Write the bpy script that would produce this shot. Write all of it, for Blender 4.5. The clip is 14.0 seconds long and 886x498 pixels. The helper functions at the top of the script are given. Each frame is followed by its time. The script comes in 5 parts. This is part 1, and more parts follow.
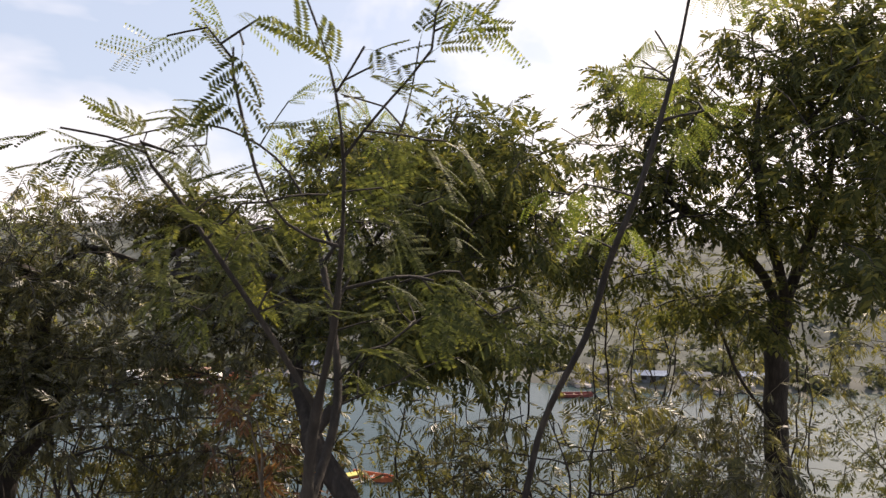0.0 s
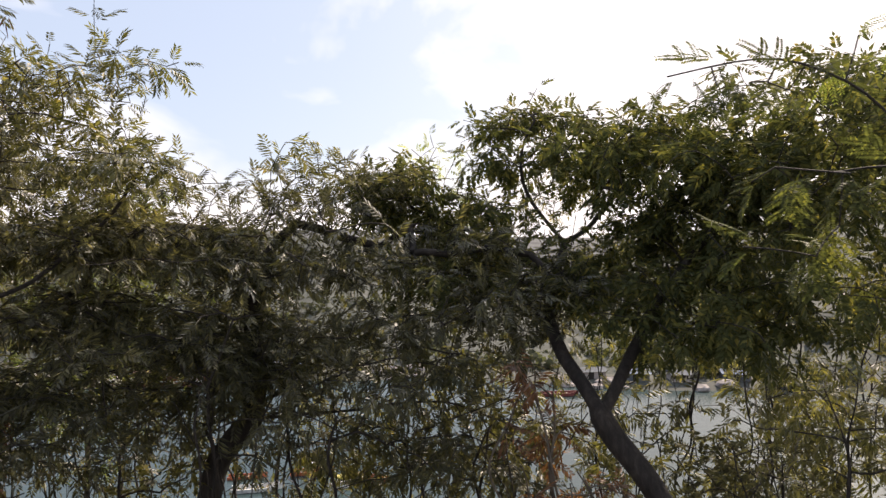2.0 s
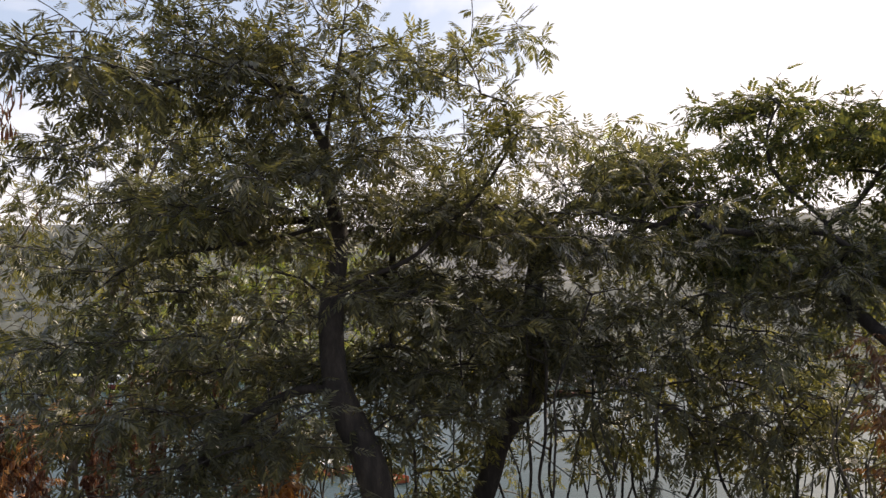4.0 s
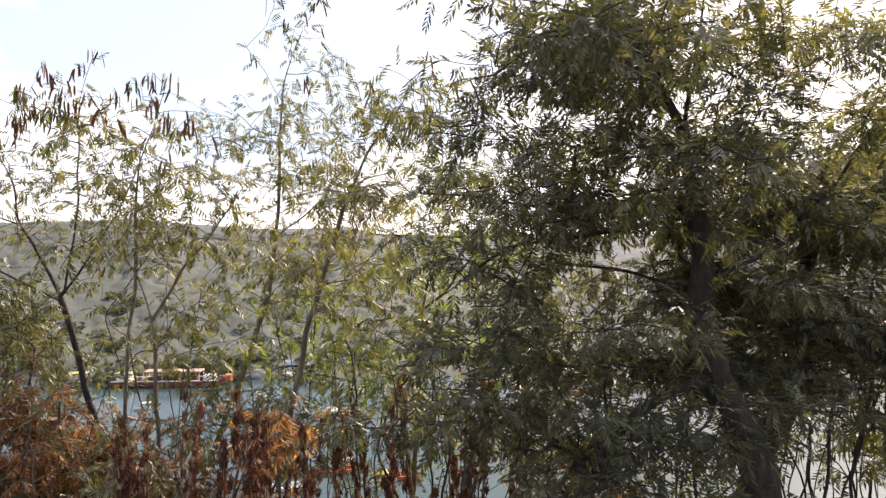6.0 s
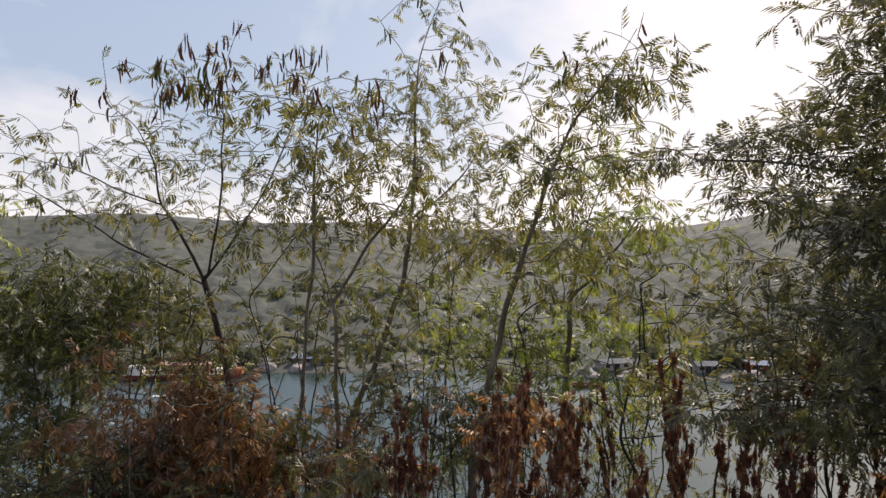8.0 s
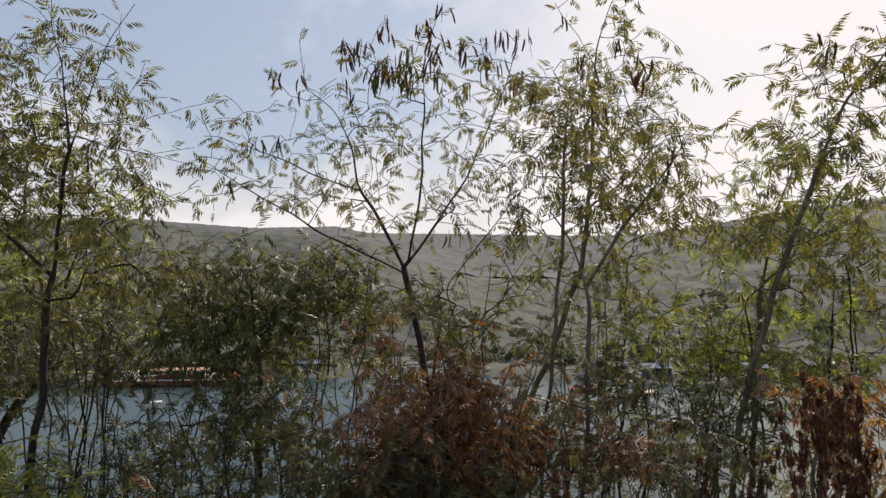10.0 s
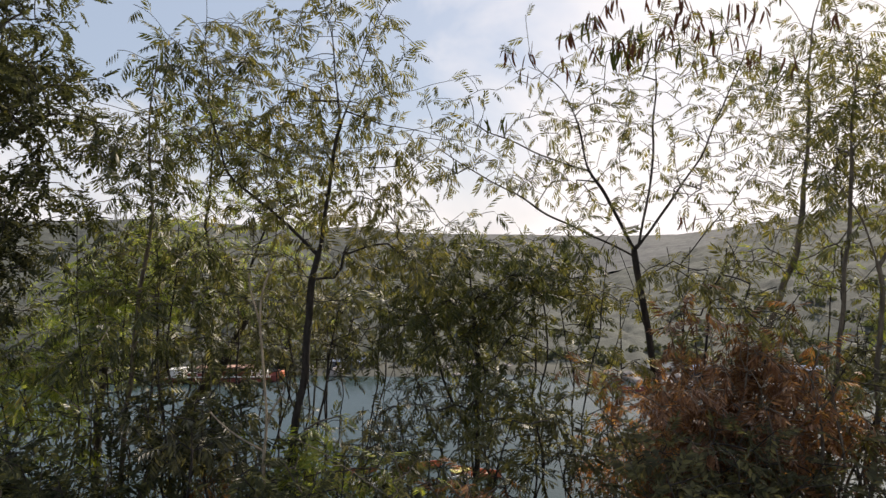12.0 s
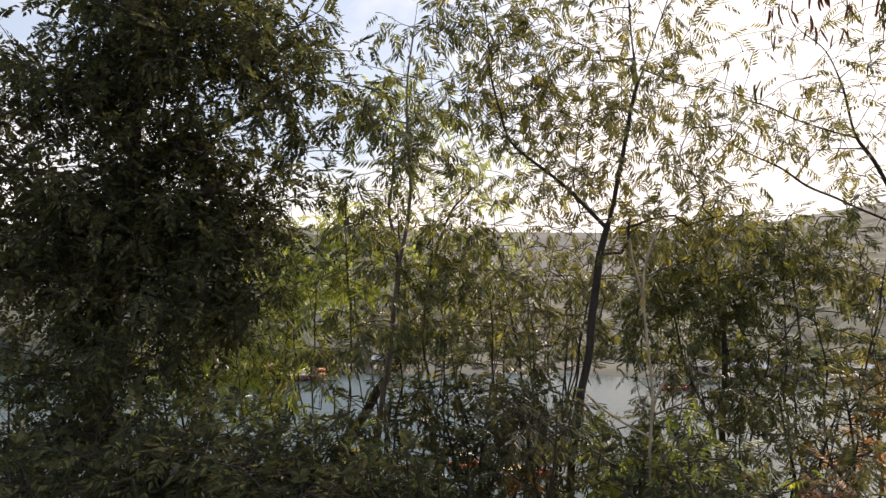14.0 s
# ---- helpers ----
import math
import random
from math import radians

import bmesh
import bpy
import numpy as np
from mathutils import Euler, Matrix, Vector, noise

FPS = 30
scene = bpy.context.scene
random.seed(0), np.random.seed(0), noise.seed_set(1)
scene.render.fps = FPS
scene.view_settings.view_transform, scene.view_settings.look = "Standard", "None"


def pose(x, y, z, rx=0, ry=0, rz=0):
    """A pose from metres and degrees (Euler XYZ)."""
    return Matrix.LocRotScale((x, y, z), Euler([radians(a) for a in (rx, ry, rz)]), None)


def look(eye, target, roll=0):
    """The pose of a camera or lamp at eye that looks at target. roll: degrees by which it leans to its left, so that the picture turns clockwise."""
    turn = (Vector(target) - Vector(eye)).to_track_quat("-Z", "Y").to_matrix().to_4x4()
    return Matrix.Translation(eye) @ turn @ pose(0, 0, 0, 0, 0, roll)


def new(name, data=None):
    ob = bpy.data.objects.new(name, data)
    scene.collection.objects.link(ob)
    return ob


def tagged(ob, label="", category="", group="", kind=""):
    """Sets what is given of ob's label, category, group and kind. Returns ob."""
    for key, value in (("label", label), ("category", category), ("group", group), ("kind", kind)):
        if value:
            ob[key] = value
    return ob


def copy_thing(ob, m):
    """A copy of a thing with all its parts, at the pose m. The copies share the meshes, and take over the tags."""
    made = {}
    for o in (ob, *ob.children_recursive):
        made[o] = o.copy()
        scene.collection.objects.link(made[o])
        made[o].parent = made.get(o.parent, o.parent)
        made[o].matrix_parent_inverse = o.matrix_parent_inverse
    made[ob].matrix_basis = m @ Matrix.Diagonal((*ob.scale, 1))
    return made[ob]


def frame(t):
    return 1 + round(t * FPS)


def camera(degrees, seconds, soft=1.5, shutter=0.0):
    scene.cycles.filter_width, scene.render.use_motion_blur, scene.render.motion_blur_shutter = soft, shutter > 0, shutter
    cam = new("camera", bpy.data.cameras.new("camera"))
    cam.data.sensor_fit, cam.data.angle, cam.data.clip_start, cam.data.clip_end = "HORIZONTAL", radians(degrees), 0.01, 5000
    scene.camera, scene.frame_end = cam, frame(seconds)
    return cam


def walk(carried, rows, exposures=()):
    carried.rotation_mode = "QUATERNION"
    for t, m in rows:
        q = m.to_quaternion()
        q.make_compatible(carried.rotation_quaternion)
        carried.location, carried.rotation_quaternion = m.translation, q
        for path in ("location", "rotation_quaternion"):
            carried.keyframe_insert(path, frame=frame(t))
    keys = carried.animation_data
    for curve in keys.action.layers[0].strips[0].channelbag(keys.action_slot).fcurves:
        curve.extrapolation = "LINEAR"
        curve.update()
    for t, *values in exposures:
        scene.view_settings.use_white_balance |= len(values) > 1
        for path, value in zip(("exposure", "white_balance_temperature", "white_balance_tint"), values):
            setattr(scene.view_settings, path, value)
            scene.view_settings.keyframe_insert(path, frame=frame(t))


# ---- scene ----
cam = camera(71.4, 14.0, 1.4, 0.12)
PATH = [
    (0, (0.000, 0.000, 0.000), (0.0, 0.0, 1.10)),
    (0.5, (-0.417, 0.055, -0.046), (-0.1, 0.0, -0.40)),
    (1, (-0.922, 0.104, -0.109), (0.0, 0.0, -1.60)),
    (1.5, (-1.381, 0.142, -0.151), (0.1, 0.0, -1.60)),
    (2, (-1.910, 0.161, -0.176), (0.1, 0.0, -1.40)),
    (2.5, (-2.393, 0.147, -0.193), (0.3, 0.0, -1.30)),
    (3, (-2.927, 0.146, -0.231), (0.2, 0.1, -1.30)),
    (3.5, (-3.435, 0.140, -0.260), (0.1, 0.1, -1.20)),
    (4, (-3.965, 0.168, -0.319), (0.2, 0.2, -1.60)),
    (4.2, (-4.175, 0.185, -0.344), (0.2, 0.2, -1.70)),
    (6.3, (-6.159, 0.447, -0.370), (0.0, 0.0, -2.67)),
    (6.5, (-6.326, 0.493, -0.384), (0.0, -0.1, -3.57)),
    (7, (-6.744, 0.600, -0.402), (-0.2, -0.1, -3.87)),
    (7.5, (-7.179, 0.649, -0.456), (-0.2, -0.1, -3.37)),
    (8, (-7.563, 0.731, -0.497), (-0.5, 0.0, -2.27)),
    (8.2, (-7.722, 0.759, -0.513), (-0.5, 0.0, -1.87)),
    (10.3, (-10.152, 1.019, -0.719), (0.0, 0.0, -3.89)),
    (10.5, (-10.336, 1.062, -0.745), (0.0, 0.0, -3.39)),
    (11, (-10.772, 1.122, -0.783), (0.0, -0.1, -2.59)),
    (11.5, (-11.297, 1.158, -0.829), (0.2, -0.1, -1.79)),
    (12, (-11.820, 1.232, -0.863), (0.0, 0.0, -0.99)),
    (12.5, (-12.377, 1.304, -0.902), (0.0, 0.1, -0.09)),
    (13, (-12.843, 1.420, -0.966), (0.0, 0.2, 0.21)),
    (13.5, (-13.386, 1.533, -1.020), (-0.2, 0.4, 0.71)),
    (14, (-13.895, 1.633, -1.054), (-0.1, 0.5, 1.41)),
]
walk(cam, [(t, pose(*e, 90 + p, r, y)) for t, e, (p, r, y) in PATH],
     [(0.0, 0.5, 7450, 18), (1.0, 0.68, 7400, 18), (3.5, 0.36, 7250, 17), (6.3, 1.05, 7200, 18), (7.0, 0.52, 7200, 18), (8.2, 0.08, 7050, 15), (10.3, -0.1, 7000, 14), (12.0, 0.06, 7080, 14), (13.0, 0.13, 7200, 15), (14.0, 0.54, 7550, 17)])

# ---------------------------------------------------------------- light
SUN_AZ, SUN_EL = 38.0, 38.0          # degrees to the right of +y, degrees up
sun_way = Vector((math.sin(radians(SUN_AZ)) * math.cos(radians(SUN_EL)),
                  math.cos(radians(SUN_AZ)) * math.cos(radians(SUN_EL)), math.sin(radians(SUN_EL))))
sun_data = bpy.data.lights.new("sun", "SUN")
sun_data.energy, sun_data.angle, sun_data.color = 5.0, radians(0.6), (1.0, 0.93, 0.82)
sun = new("sun", sun_data)
sun.matrix_world = look(sun_way * 50, (0, 0, 0))

world = bpy.data.worlds.new("world")
scene.world = world
world.use_nodes = True
wt = world.node_tree
wt.nodes.clear()


def wnode(kind, **values):
    n = wt.nodes.new(kind)
    for key, value in values.items():
        n.inputs[key].default_value = value
    return n


w_out = wnode("ShaderNodeOutputWorld")
w_bg = wnode("ShaderNodeBackground", Strength=0.107)
w_sky = wt.nodes.new("ShaderNodeTexSky")
w_sky.sky_type, w_sky.sun_disc = "NISHITA", False
w_sky.sun_elevation, w_sky.sun_rotation = radians(SUN_EL), radians(SUN_AZ)
w_sky.air_density, w_sky.dust_density, w_sky.ozone_density = 1.0, 2.2, 1.0
w_co = wt.nodes.new("ShaderNodeTexCoord")
w_map = wnode("ShaderNodeMapping", Location=(0.3, 0.1, 0.0), Scale=(1.0, 1.0, 1.7))
w_noise = wnode("ShaderNodeTexNoise", Scale=2.5, Detail=5.0, Roughness=0.55, Distortion=0.4)
w_ramp = wt.nodes.new("ShaderNodeValToRGB")
w_ramp.color_ramp.elements[0].position, w_ramp.color_ramp.elements[1].position = 0.18, 0.72
w_dot = wt.nodes.new("ShaderNodeVectorMath")
w_dot.operation = "DOT_PRODUCT"
w_dot.inputs[1].default_value = sun_way
w_near = wnode("ShaderNodeMapRange", **{"From Min": 0.73, "From Max": 0.94, "To Min": 0.0, "To Max": 0.62})
w_sep = wt.nodes.new("ShaderNodeSeparateXYZ")
w_low = wnode("ShaderNodeMapRange", **{"From Min": 0.03, "From Max": 0.26, "To Min": 0.60, "To Max": 0.0})
w_add = wt.nodes.new("ShaderNodeMath")
w_add2 = wt.nodes.new("ShaderNodeMath")
w_soft = wnode("ShaderNodeMapRange", **{"From Min": 0.3, "From Max": 0.7, "To Min": -0.24, "To Max": 0.44})
w_mix = wt.nodes.new("ShaderNodeMix")
w_mix.data_type = "RGBA"
w_mix.inputs["B"].default_value = (9.4, 9.4, 9.75, 1)
w_pale = wt.nodes.new("ShaderNodeMix")
w_pale.data_type = "RGBA"
w_pale.inputs["Factor"].default_value = 0.62
w_pale.inputs["B"].default_value = (4.6, 5.9, 7.9, 1)
for a, b in ((w_co.outputs["Generated"], w_map.inputs["Vector"]), (w_map.outputs[0], w_noise.inputs["Vector"]),
             (w_co.outputs["Generated"], w_dot.inputs[0]), (w_dot.outputs["Value"], w_near.inputs["Value"]),
             (w_co.outputs["Generated"], w_sep.inputs[0]), (w_sep.outputs["Z"], w_low.inputs["Value"]),
             (w_noise.outputs[0], w_soft.inputs["Value"]), (w_soft.outputs[0], w_add.inputs[0]), (w_near.outputs[0], w_add.inputs[1]),
             (w_add.outputs[0], w_add2.inputs[0]), (w_low.outputs[0], w_add2.inputs[1]),
             (w_add2.outputs[0], w_ramp.inputs[0]), (w_ramp.outputs[0], w_mix.inputs["Factor"]),
             (w_sky.outputs[0], w_pale.inputs["A"]), (w_pale.outputs["Result"], w_mix.inputs["A"]),
             (w_mix.outputs["Result"], w_bg.inputs[0]), (w_bg.outputs[0], w_out.inputs[0])):
    wt.links.new(a, b)

# ---------------------------------------------------------------- materials


def material(name):
    m = bpy.data.materials.new(name)
    m.use_nodes = True
    t = m.node_tree
    t.nodes.clear()
    return m, t, t.nodes.new("ShaderNodeOutputMaterial")


def ramp(t, fac, stops):
    r = t.nodes.new("ShaderNodeValToRGB")
    e = r.color_ramp.elements
    while len(e) < len(stops):
        e.new(0.5)
    for k, (pos, col) in enumerate(stops):
        e[k].position, e[k].color = pos, (*col, 1)
    t.links.new(fac, r.inputs[0])
    return r.outputs[0]


def blend(t, kind, fac, a, b):
    m = t.nodes.new("ShaderNodeMix")
    m.data_type, m.blend_type = "RGBA", kind
    for value, key in ((fac, "Factor"), (a, "A"), (b, "B")):
        if isinstance(value, (int, float)):
            m.inputs[key].default_value = value
        elif isinstance(value, tuple):
            m.inputs[key].default_value = (*value, 1)
        else:
            t.links.new(value, m.inputs[key])
    return m.outputs["Result"]


def noisy(t, scale, detail=3.0, rough=0.6, stretch=(1, 1, 1)):
    co = t.nodes.new("ShaderNodeTexCoord")
    mp = t.nodes.new("ShaderNodeMapping")
    mp.inputs["Scale"].default_value = stretch
    n = t.nodes.new("ShaderNodeTexNoise")
    n.inputs["Scale"].default_value, n.inputs["Detail"].default_value, n.inputs["Roughness"].default_value = scale, detail, rough
    t.links.new(co.outputs["Object"], mp.inputs[0])
    t.links.new(mp.outputs[0], n.inputs["Vector"])
    return n.outputs[0]


def leaf_material(name, dark, mid, light, glow=0.45, gloss=0.5):
    """Thin leaf: diffuse front, light through the blade, a waxy sheen. Colour varies by blade and by spray."""
    m, t, out = material(name)
    geo = t.nodes.new("ShaderNodeNewGeometry")
    by_leaf = ramp(t, geo.outputs["Random Per Island"], ((0.0, dark), (0.55, mid), (0.93, light), (1.0, (light[0] * 1.35, light[1] * 1.2, light[2]))))
    spray = ramp(t, noisy(t, 2.4, 3.0), ((0.3, (0.72, 0.78, 0.8)), (0.55, (1.0, 1.0, 1.0)), (0.75, (1.28, 1.2, 0.95))))
    col = blend(t, "MULTIPLY", 1.0, by_leaf, spray)
    diff = t.nodes.new("ShaderNodeBsdfDiffuse")
    tran = t.nodes.new("ShaderNodeBsdfTranslucent")
    glos = t.nodes.new("ShaderNodeBsdfGlossy")
    glos.inputs["Roughness"].default_value = gloss
    warm = blend(t, "MULTIPLY", 1.0, col, (1.6, 1.62, 0.92))
    t.links.new(col, diff.inputs[0])
    t.links.new(warm, tran.inputs[0])
    a = t.nodes.new("ShaderNodeMixShader")
    a.inputs[0].default_value = glow
    t.links.new(diff.outputs[0], a.inputs[1])
    t.links.new(tran.outputs[0], a.inputs[2])
    fres = t.nodes.new("ShaderNodeFresnel")
    fres.inputs[0].default_value = 1.35
    b = t.nodes.new("ShaderNodeMixShader")
    sheen = t.nodes.new("ShaderNodeMath")
    sheen.operation = "MULTIPLY"
    sheen.inputs[1].default_value = 0.10
    t.links.new(fres.outputs[0], sheen.inputs[0])
    t.links.new(sheen.outputs[0], b.inputs[0])
    t.links.new(a.outputs[0], b.inputs[1])
    t.links.new(glos.outputs[0], b.inputs[2])
    t.links.new(b.outputs[0], out.inputs[0])
    return m


def rough_material(name, dark, mid, light, scale=20.0, stretch=(1, 1, 1), rough=0.85, bump=0.4, islands=False, depth=0.02):
    m, t, out = material(name)
    n = noisy(t, scale, 5.0, 0.65, stretch)
    big = noisy(t, scale * 0.13, 3.0)
    col = ramp(t, n, ((0.28, dark), (0.5, mid), (0.74, light)))
    col = blend(t, "MULTIPLY", 0.8, col, ramp(t, big, ((0.3, (0.65, 0.65, 0.68)), (0.7, (1.3, 1.27, 1.2)))))
    if islands:
        geo = t.nodes.new("ShaderNodeNewGeometry")
        col = blend(t, "MULTIPLY", 0.9, col, ramp(t, geo.outputs["Random Per Island"], ((0.0, (0.55, 0.55, 0.6)), (0.5, (1, 1, 1)), (1.0, (1.5, 1.4, 1.2)))))
    p = t.nodes.new("ShaderNodeBsdfPrincipled")
    p.inputs["Roughness"].default_value = rough
    t.links.new(col, p.inputs["Base Color"])
    if bump:
        bp = t.nodes.new("ShaderNodeBump")
        bp.inputs["Strength"].default_value, bp.inputs["Distance"].default_value = bump, depth
        t.links.new(n, bp.inputs["Height"])
        t.links.new(bp.outputs[0], p.inputs["Normal"])
    t.links.new(p.outputs[0], out.inputs[0])
    return m


LEAF_DARK = leaf_material("leaf_dark_green", (0.056, 0.053, 0.036), (0.085, 0.081, 0.050), (0.155, 0.143, 0.074), 0.42)
# Deep green for the dense tree; canopy shade on nearby bushes is in the colour.
LEAF_DEEP_SHADED = leaf_material("leaf_deep_green_shaded", (0.036, 0.039, 0.024), (0.056, 0.060, 0.034), (0.115, 0.114, 0.054), 0.38)
LEAF_MOSS = leaf_material("leaf_moss_green", (0.046, 0.052, 0.025), (0.078, 0.084, 0.038), (0.155, 0.152, 0.066), 0.46)
LEAF_FRESH = leaf_material("leaf_young_green", (0.100, 0.126, 0.034), (0.152, 0.180, 0.048), (0.25, 0.26, 0.080), 0.55)
LEAF_NEAR = leaf_material("leaf_fresh_green", (0.042, 0.049, 0.022), (0.066, 0.074, 0.030), (0.14, 0.146, 0.050), 0.45)
LEAF_BROAD = leaf_material("leaf_broad_green", (0.048, 0.054, 0.025), (0.074, 0.081, 0.034), (0.16, 0.148, 0.050), 0.42)
LEAF_OLIVE = leaf_material("leaf_olive_green", (0.073, 0.070, 0.031), (0.124, 0.116, 0.047), (0.222, 0.197, 0.078), 0.43)
LEAF_LIME = leaf_material("leaf_yellow_green", (0.135, 0.168, 0.044), (0.205, 0.240, 0.062), (0.32, 0.325, 0.098), 0.62)
LEAF_RUST = leaf_material("leaf_rust_dry", (0.19, 0.078, 0.036), (0.31, 0.135, 0.058), (0.48, 0.26, 0.115), 0.42, 0.6)
LEAF_BROWN = leaf_material("leaf_brown_dry", (0.092, 0.044, 0.027), (0.165, 0.078, 0.044), (0.27, 0.14, 0.075), 0.34, 0.6)
POD_BROWN = leaf_material("pod_brown", (0.085, 0.036, 0.024), (0.15, 0.066, 0.042), (0.24, 0.14, 0.09), 0.4, 0.4)
POD_GREEN = leaf_material("pod_green", (0.06, 0.075, 0.02), (0.10, 0.115, 0.03), (0.17, 0.16, 0.05), 0.35, 0.4)
SEED_RED = leaf_material("seed_red_brown", (0.062, 0.026, 0.019), (0.112, 0.044, 0.030), (0.20, 0.09, 0.056), 0.25, 0.7)
BARK = rough_material("bark_dark", (0.012, 0.009, 0.007), (0.026, 0.020, 0.016), (0.062, 0.049, 0.040), 30.0, (1, 1, 0.25), 0.9, 0.7)
BARK_PALE = rough_material("bark_pale", (0.06, 0.048, 0.036), (0.12, 0.095, 0.07), (0.21, 0.175, 0.13), 34.0, (1, 1, 0.25), 0.85, 0.5)
BARK_DRY = rough_material("bark_dry_straw", (0.16, 0.125, 0.085), (0.27, 0.215, 0.15), (0.40, 0.33, 0.24), 40.0, (1, 1, 0.2), 0.8, 0.4)

# ---------------------------------------------------------------- mesh helpers


def raw_mesh(name, verts, faces, mat, smooth=False):
    """A mesh from arrays: verts (n, 3), faces (m, 4) or (m, 3)."""
    me = bpy.data.meshes.new(name)
    verts, faces = np.asarray(verts, np.float32), np.asarray(faces, np.int32)
    k = faces.shape[1]
    me.vertices.add(len(verts))
    me.vertices.foreach_set("co", verts.ravel())
    me.loops.add(faces.size)
    me.loops.foreach_set("vertex_index", faces.ravel())
    me.polygons.add(len(faces))
    me.polygons.foreach_set("loop_start", np.arange(0, faces.size, k, dtype=np.int32))
    me.polygons.foreach_set("loop_total", np.full(len(faces), k, np.int32))
    me.polygons.foreach_set("use_smooth", np.full(len(faces), smooth))
    me.update(calc_edges=True)
    me.materials.append(mat)
    return me


def thing(name, label, category, group="", kind="", at=(0, 0, 0)):
    ob = tagged(new(name), label, category, group, kind)
    ob.location = at
    return ob


def part(name, me, parent, label=""):
    ob = tagged(new(name, me), label)
    ob.parent = parent
    return ob


def bm_part(name, bm, mat, parent, label="", smooth=False):
    me = bpy.data.meshes.new(name)
    bm.to_mesh(me)
    bm.free()
    me.materials.append(mat)
    if smooth:
        me.polygons.foreach_set("use_smooth", np.full(len(me.polygons), True))
    return part(name, me, parent, label)


def tube_arrays(pts, radii, sides):
    """Rings of a tapered tube along pts."""
    pts = np.asarray(pts, float)
    n = len(pts)
    d = np.gradient(pts, axis=0)
    d /= np.linalg.norm(d, axis=1)[:, None] + 1e-9
    ref = np.array((0.31, 0.95, 0.05)) if abs(d[:, 2]).mean() > 0.5 else np.array((0.1, 0.2, 0.97))
    u = np.cross(d, ref)
    u /= np.linalg.norm(u, axis=1)[:, None] + 1e-9
    v = np.cross(d, u)
    a = np.linspace(0, 2 * np.pi, sides, endpoint=False)
    ring = pts[:, None] + np.asarray(radii)[:, None, None] * (np.cos(a)[None, :, None] * u[:, None] + np.sin(a)[None, :, None] * v[:, None])
    i, j = np.meshgrid(np.arange(n - 1), np.arange(sides), indexing="ij")
    k = (j + 1) % sides
    faces = np.stack((i * sides + j, i * sides + k, (i + 1) * sides + k, (i + 1) * sides + j), -1).reshape(-1, 4)
    return ring.reshape(-1, 3), faces


def joined(chunks):
    vs, fs, off = [], [], 0
    for v, f in chunks:
        vs.append(v)
        fs.append(f + off)
        off += len(v)
    return np.concatenate(vs), np.concatenate(fs)


# ---------------------------------------------------------------- leaves


def blade(o, d, side, length, width):
    """One leaflet: a lozenge with its point at both ends."""
    return [o, o + d * length * 0.42 + side * width * 0.5, o + d * length, o + d * length * 0.48 - side * width * 0.5]


def feather_leaf(rng, pairs, leaflets, length, pinna, droop, leaflet_len, leaflet_wid, fold=0.0):
    """A twice-divided leaf along +x: a stalk with pairs of pinnae, each a comb of leaflets."""
    quads = []
    s = np.linspace(0, 1, 9)
    stalk = np.stack((s * length, 0 * s, -droop * length * s ** 2), -1)
    hop = 4 if leaflets <= 1 else 2
    for i in range(0, 8, hop):
        w = np.array((0, 0.0011, 0)) * (1.4 - s[i])
        quads.append([stalk[i] - w, stalk[i] + w, stalk[i + hop] + w, stalk[i + hop] - w])
    for k in range(pairs):
        f = 0.22 + 0.78 * (k + 0.5) / pairs
        o = np.array([np.interp(f, s, stalk[:, c]) for c in range(3)])
        for sgn in (-1, 1):
            ang = np.radians(rng.uniform(48, 66) - 22 * f)
            d = np.array((np.cos(ang), sgn * np.sin(ang), rng.uniform(-0.25, 0.12) - fold))
            d /= np.linalg.norm(d)
            side = np.cross(d, (0, 0, 1.0))
            side /= np.linalg.norm(side)
            up = np.cross(side, d)
            tip = rng.uniform(0.85, 1.08) * pinna * (1 - 0.35 * abs(f - 0.55))
            bend = rng.uniform(0.1, 0.35)
            if leaflets <= 1:
                mid = o + d * tip * 0.5 - np.array((0, 0, bend * tip * 0.25))
                end = o + d * tip - np.array((0, 0, bend * tip))
                wv = side * leaflet_len * 0.5
                quads.append([o + wv * 0.45, mid - wv, end - wv * 0.5, mid + wv * 1.3])
                continue
            for j in range(leaflets):
                g = (j + 0.6) / leaflets
                q = o + d * tip * g - np.array((0, 0, bend * tip * g * g))
                size = leaflet_len * (1 - 0.5 * abs(g - 0.45)) * rng.uniform(0.9, 1.1)
                for s2 in (-1, 1):
                    ld = d * 0.42 + s2 * side * 0.9 - up * (fold * 1.4 + rng.uniform(0.0, 0.2))
                    ld /= np.linalg.norm(ld)
                    ls = np.cross(ld, up)
                    quads.append(blade(q, ld, ls / (np.linalg.norm(ls) + 1e-9), size, leaflet_wid))
    return np.array(quads, np.float32)


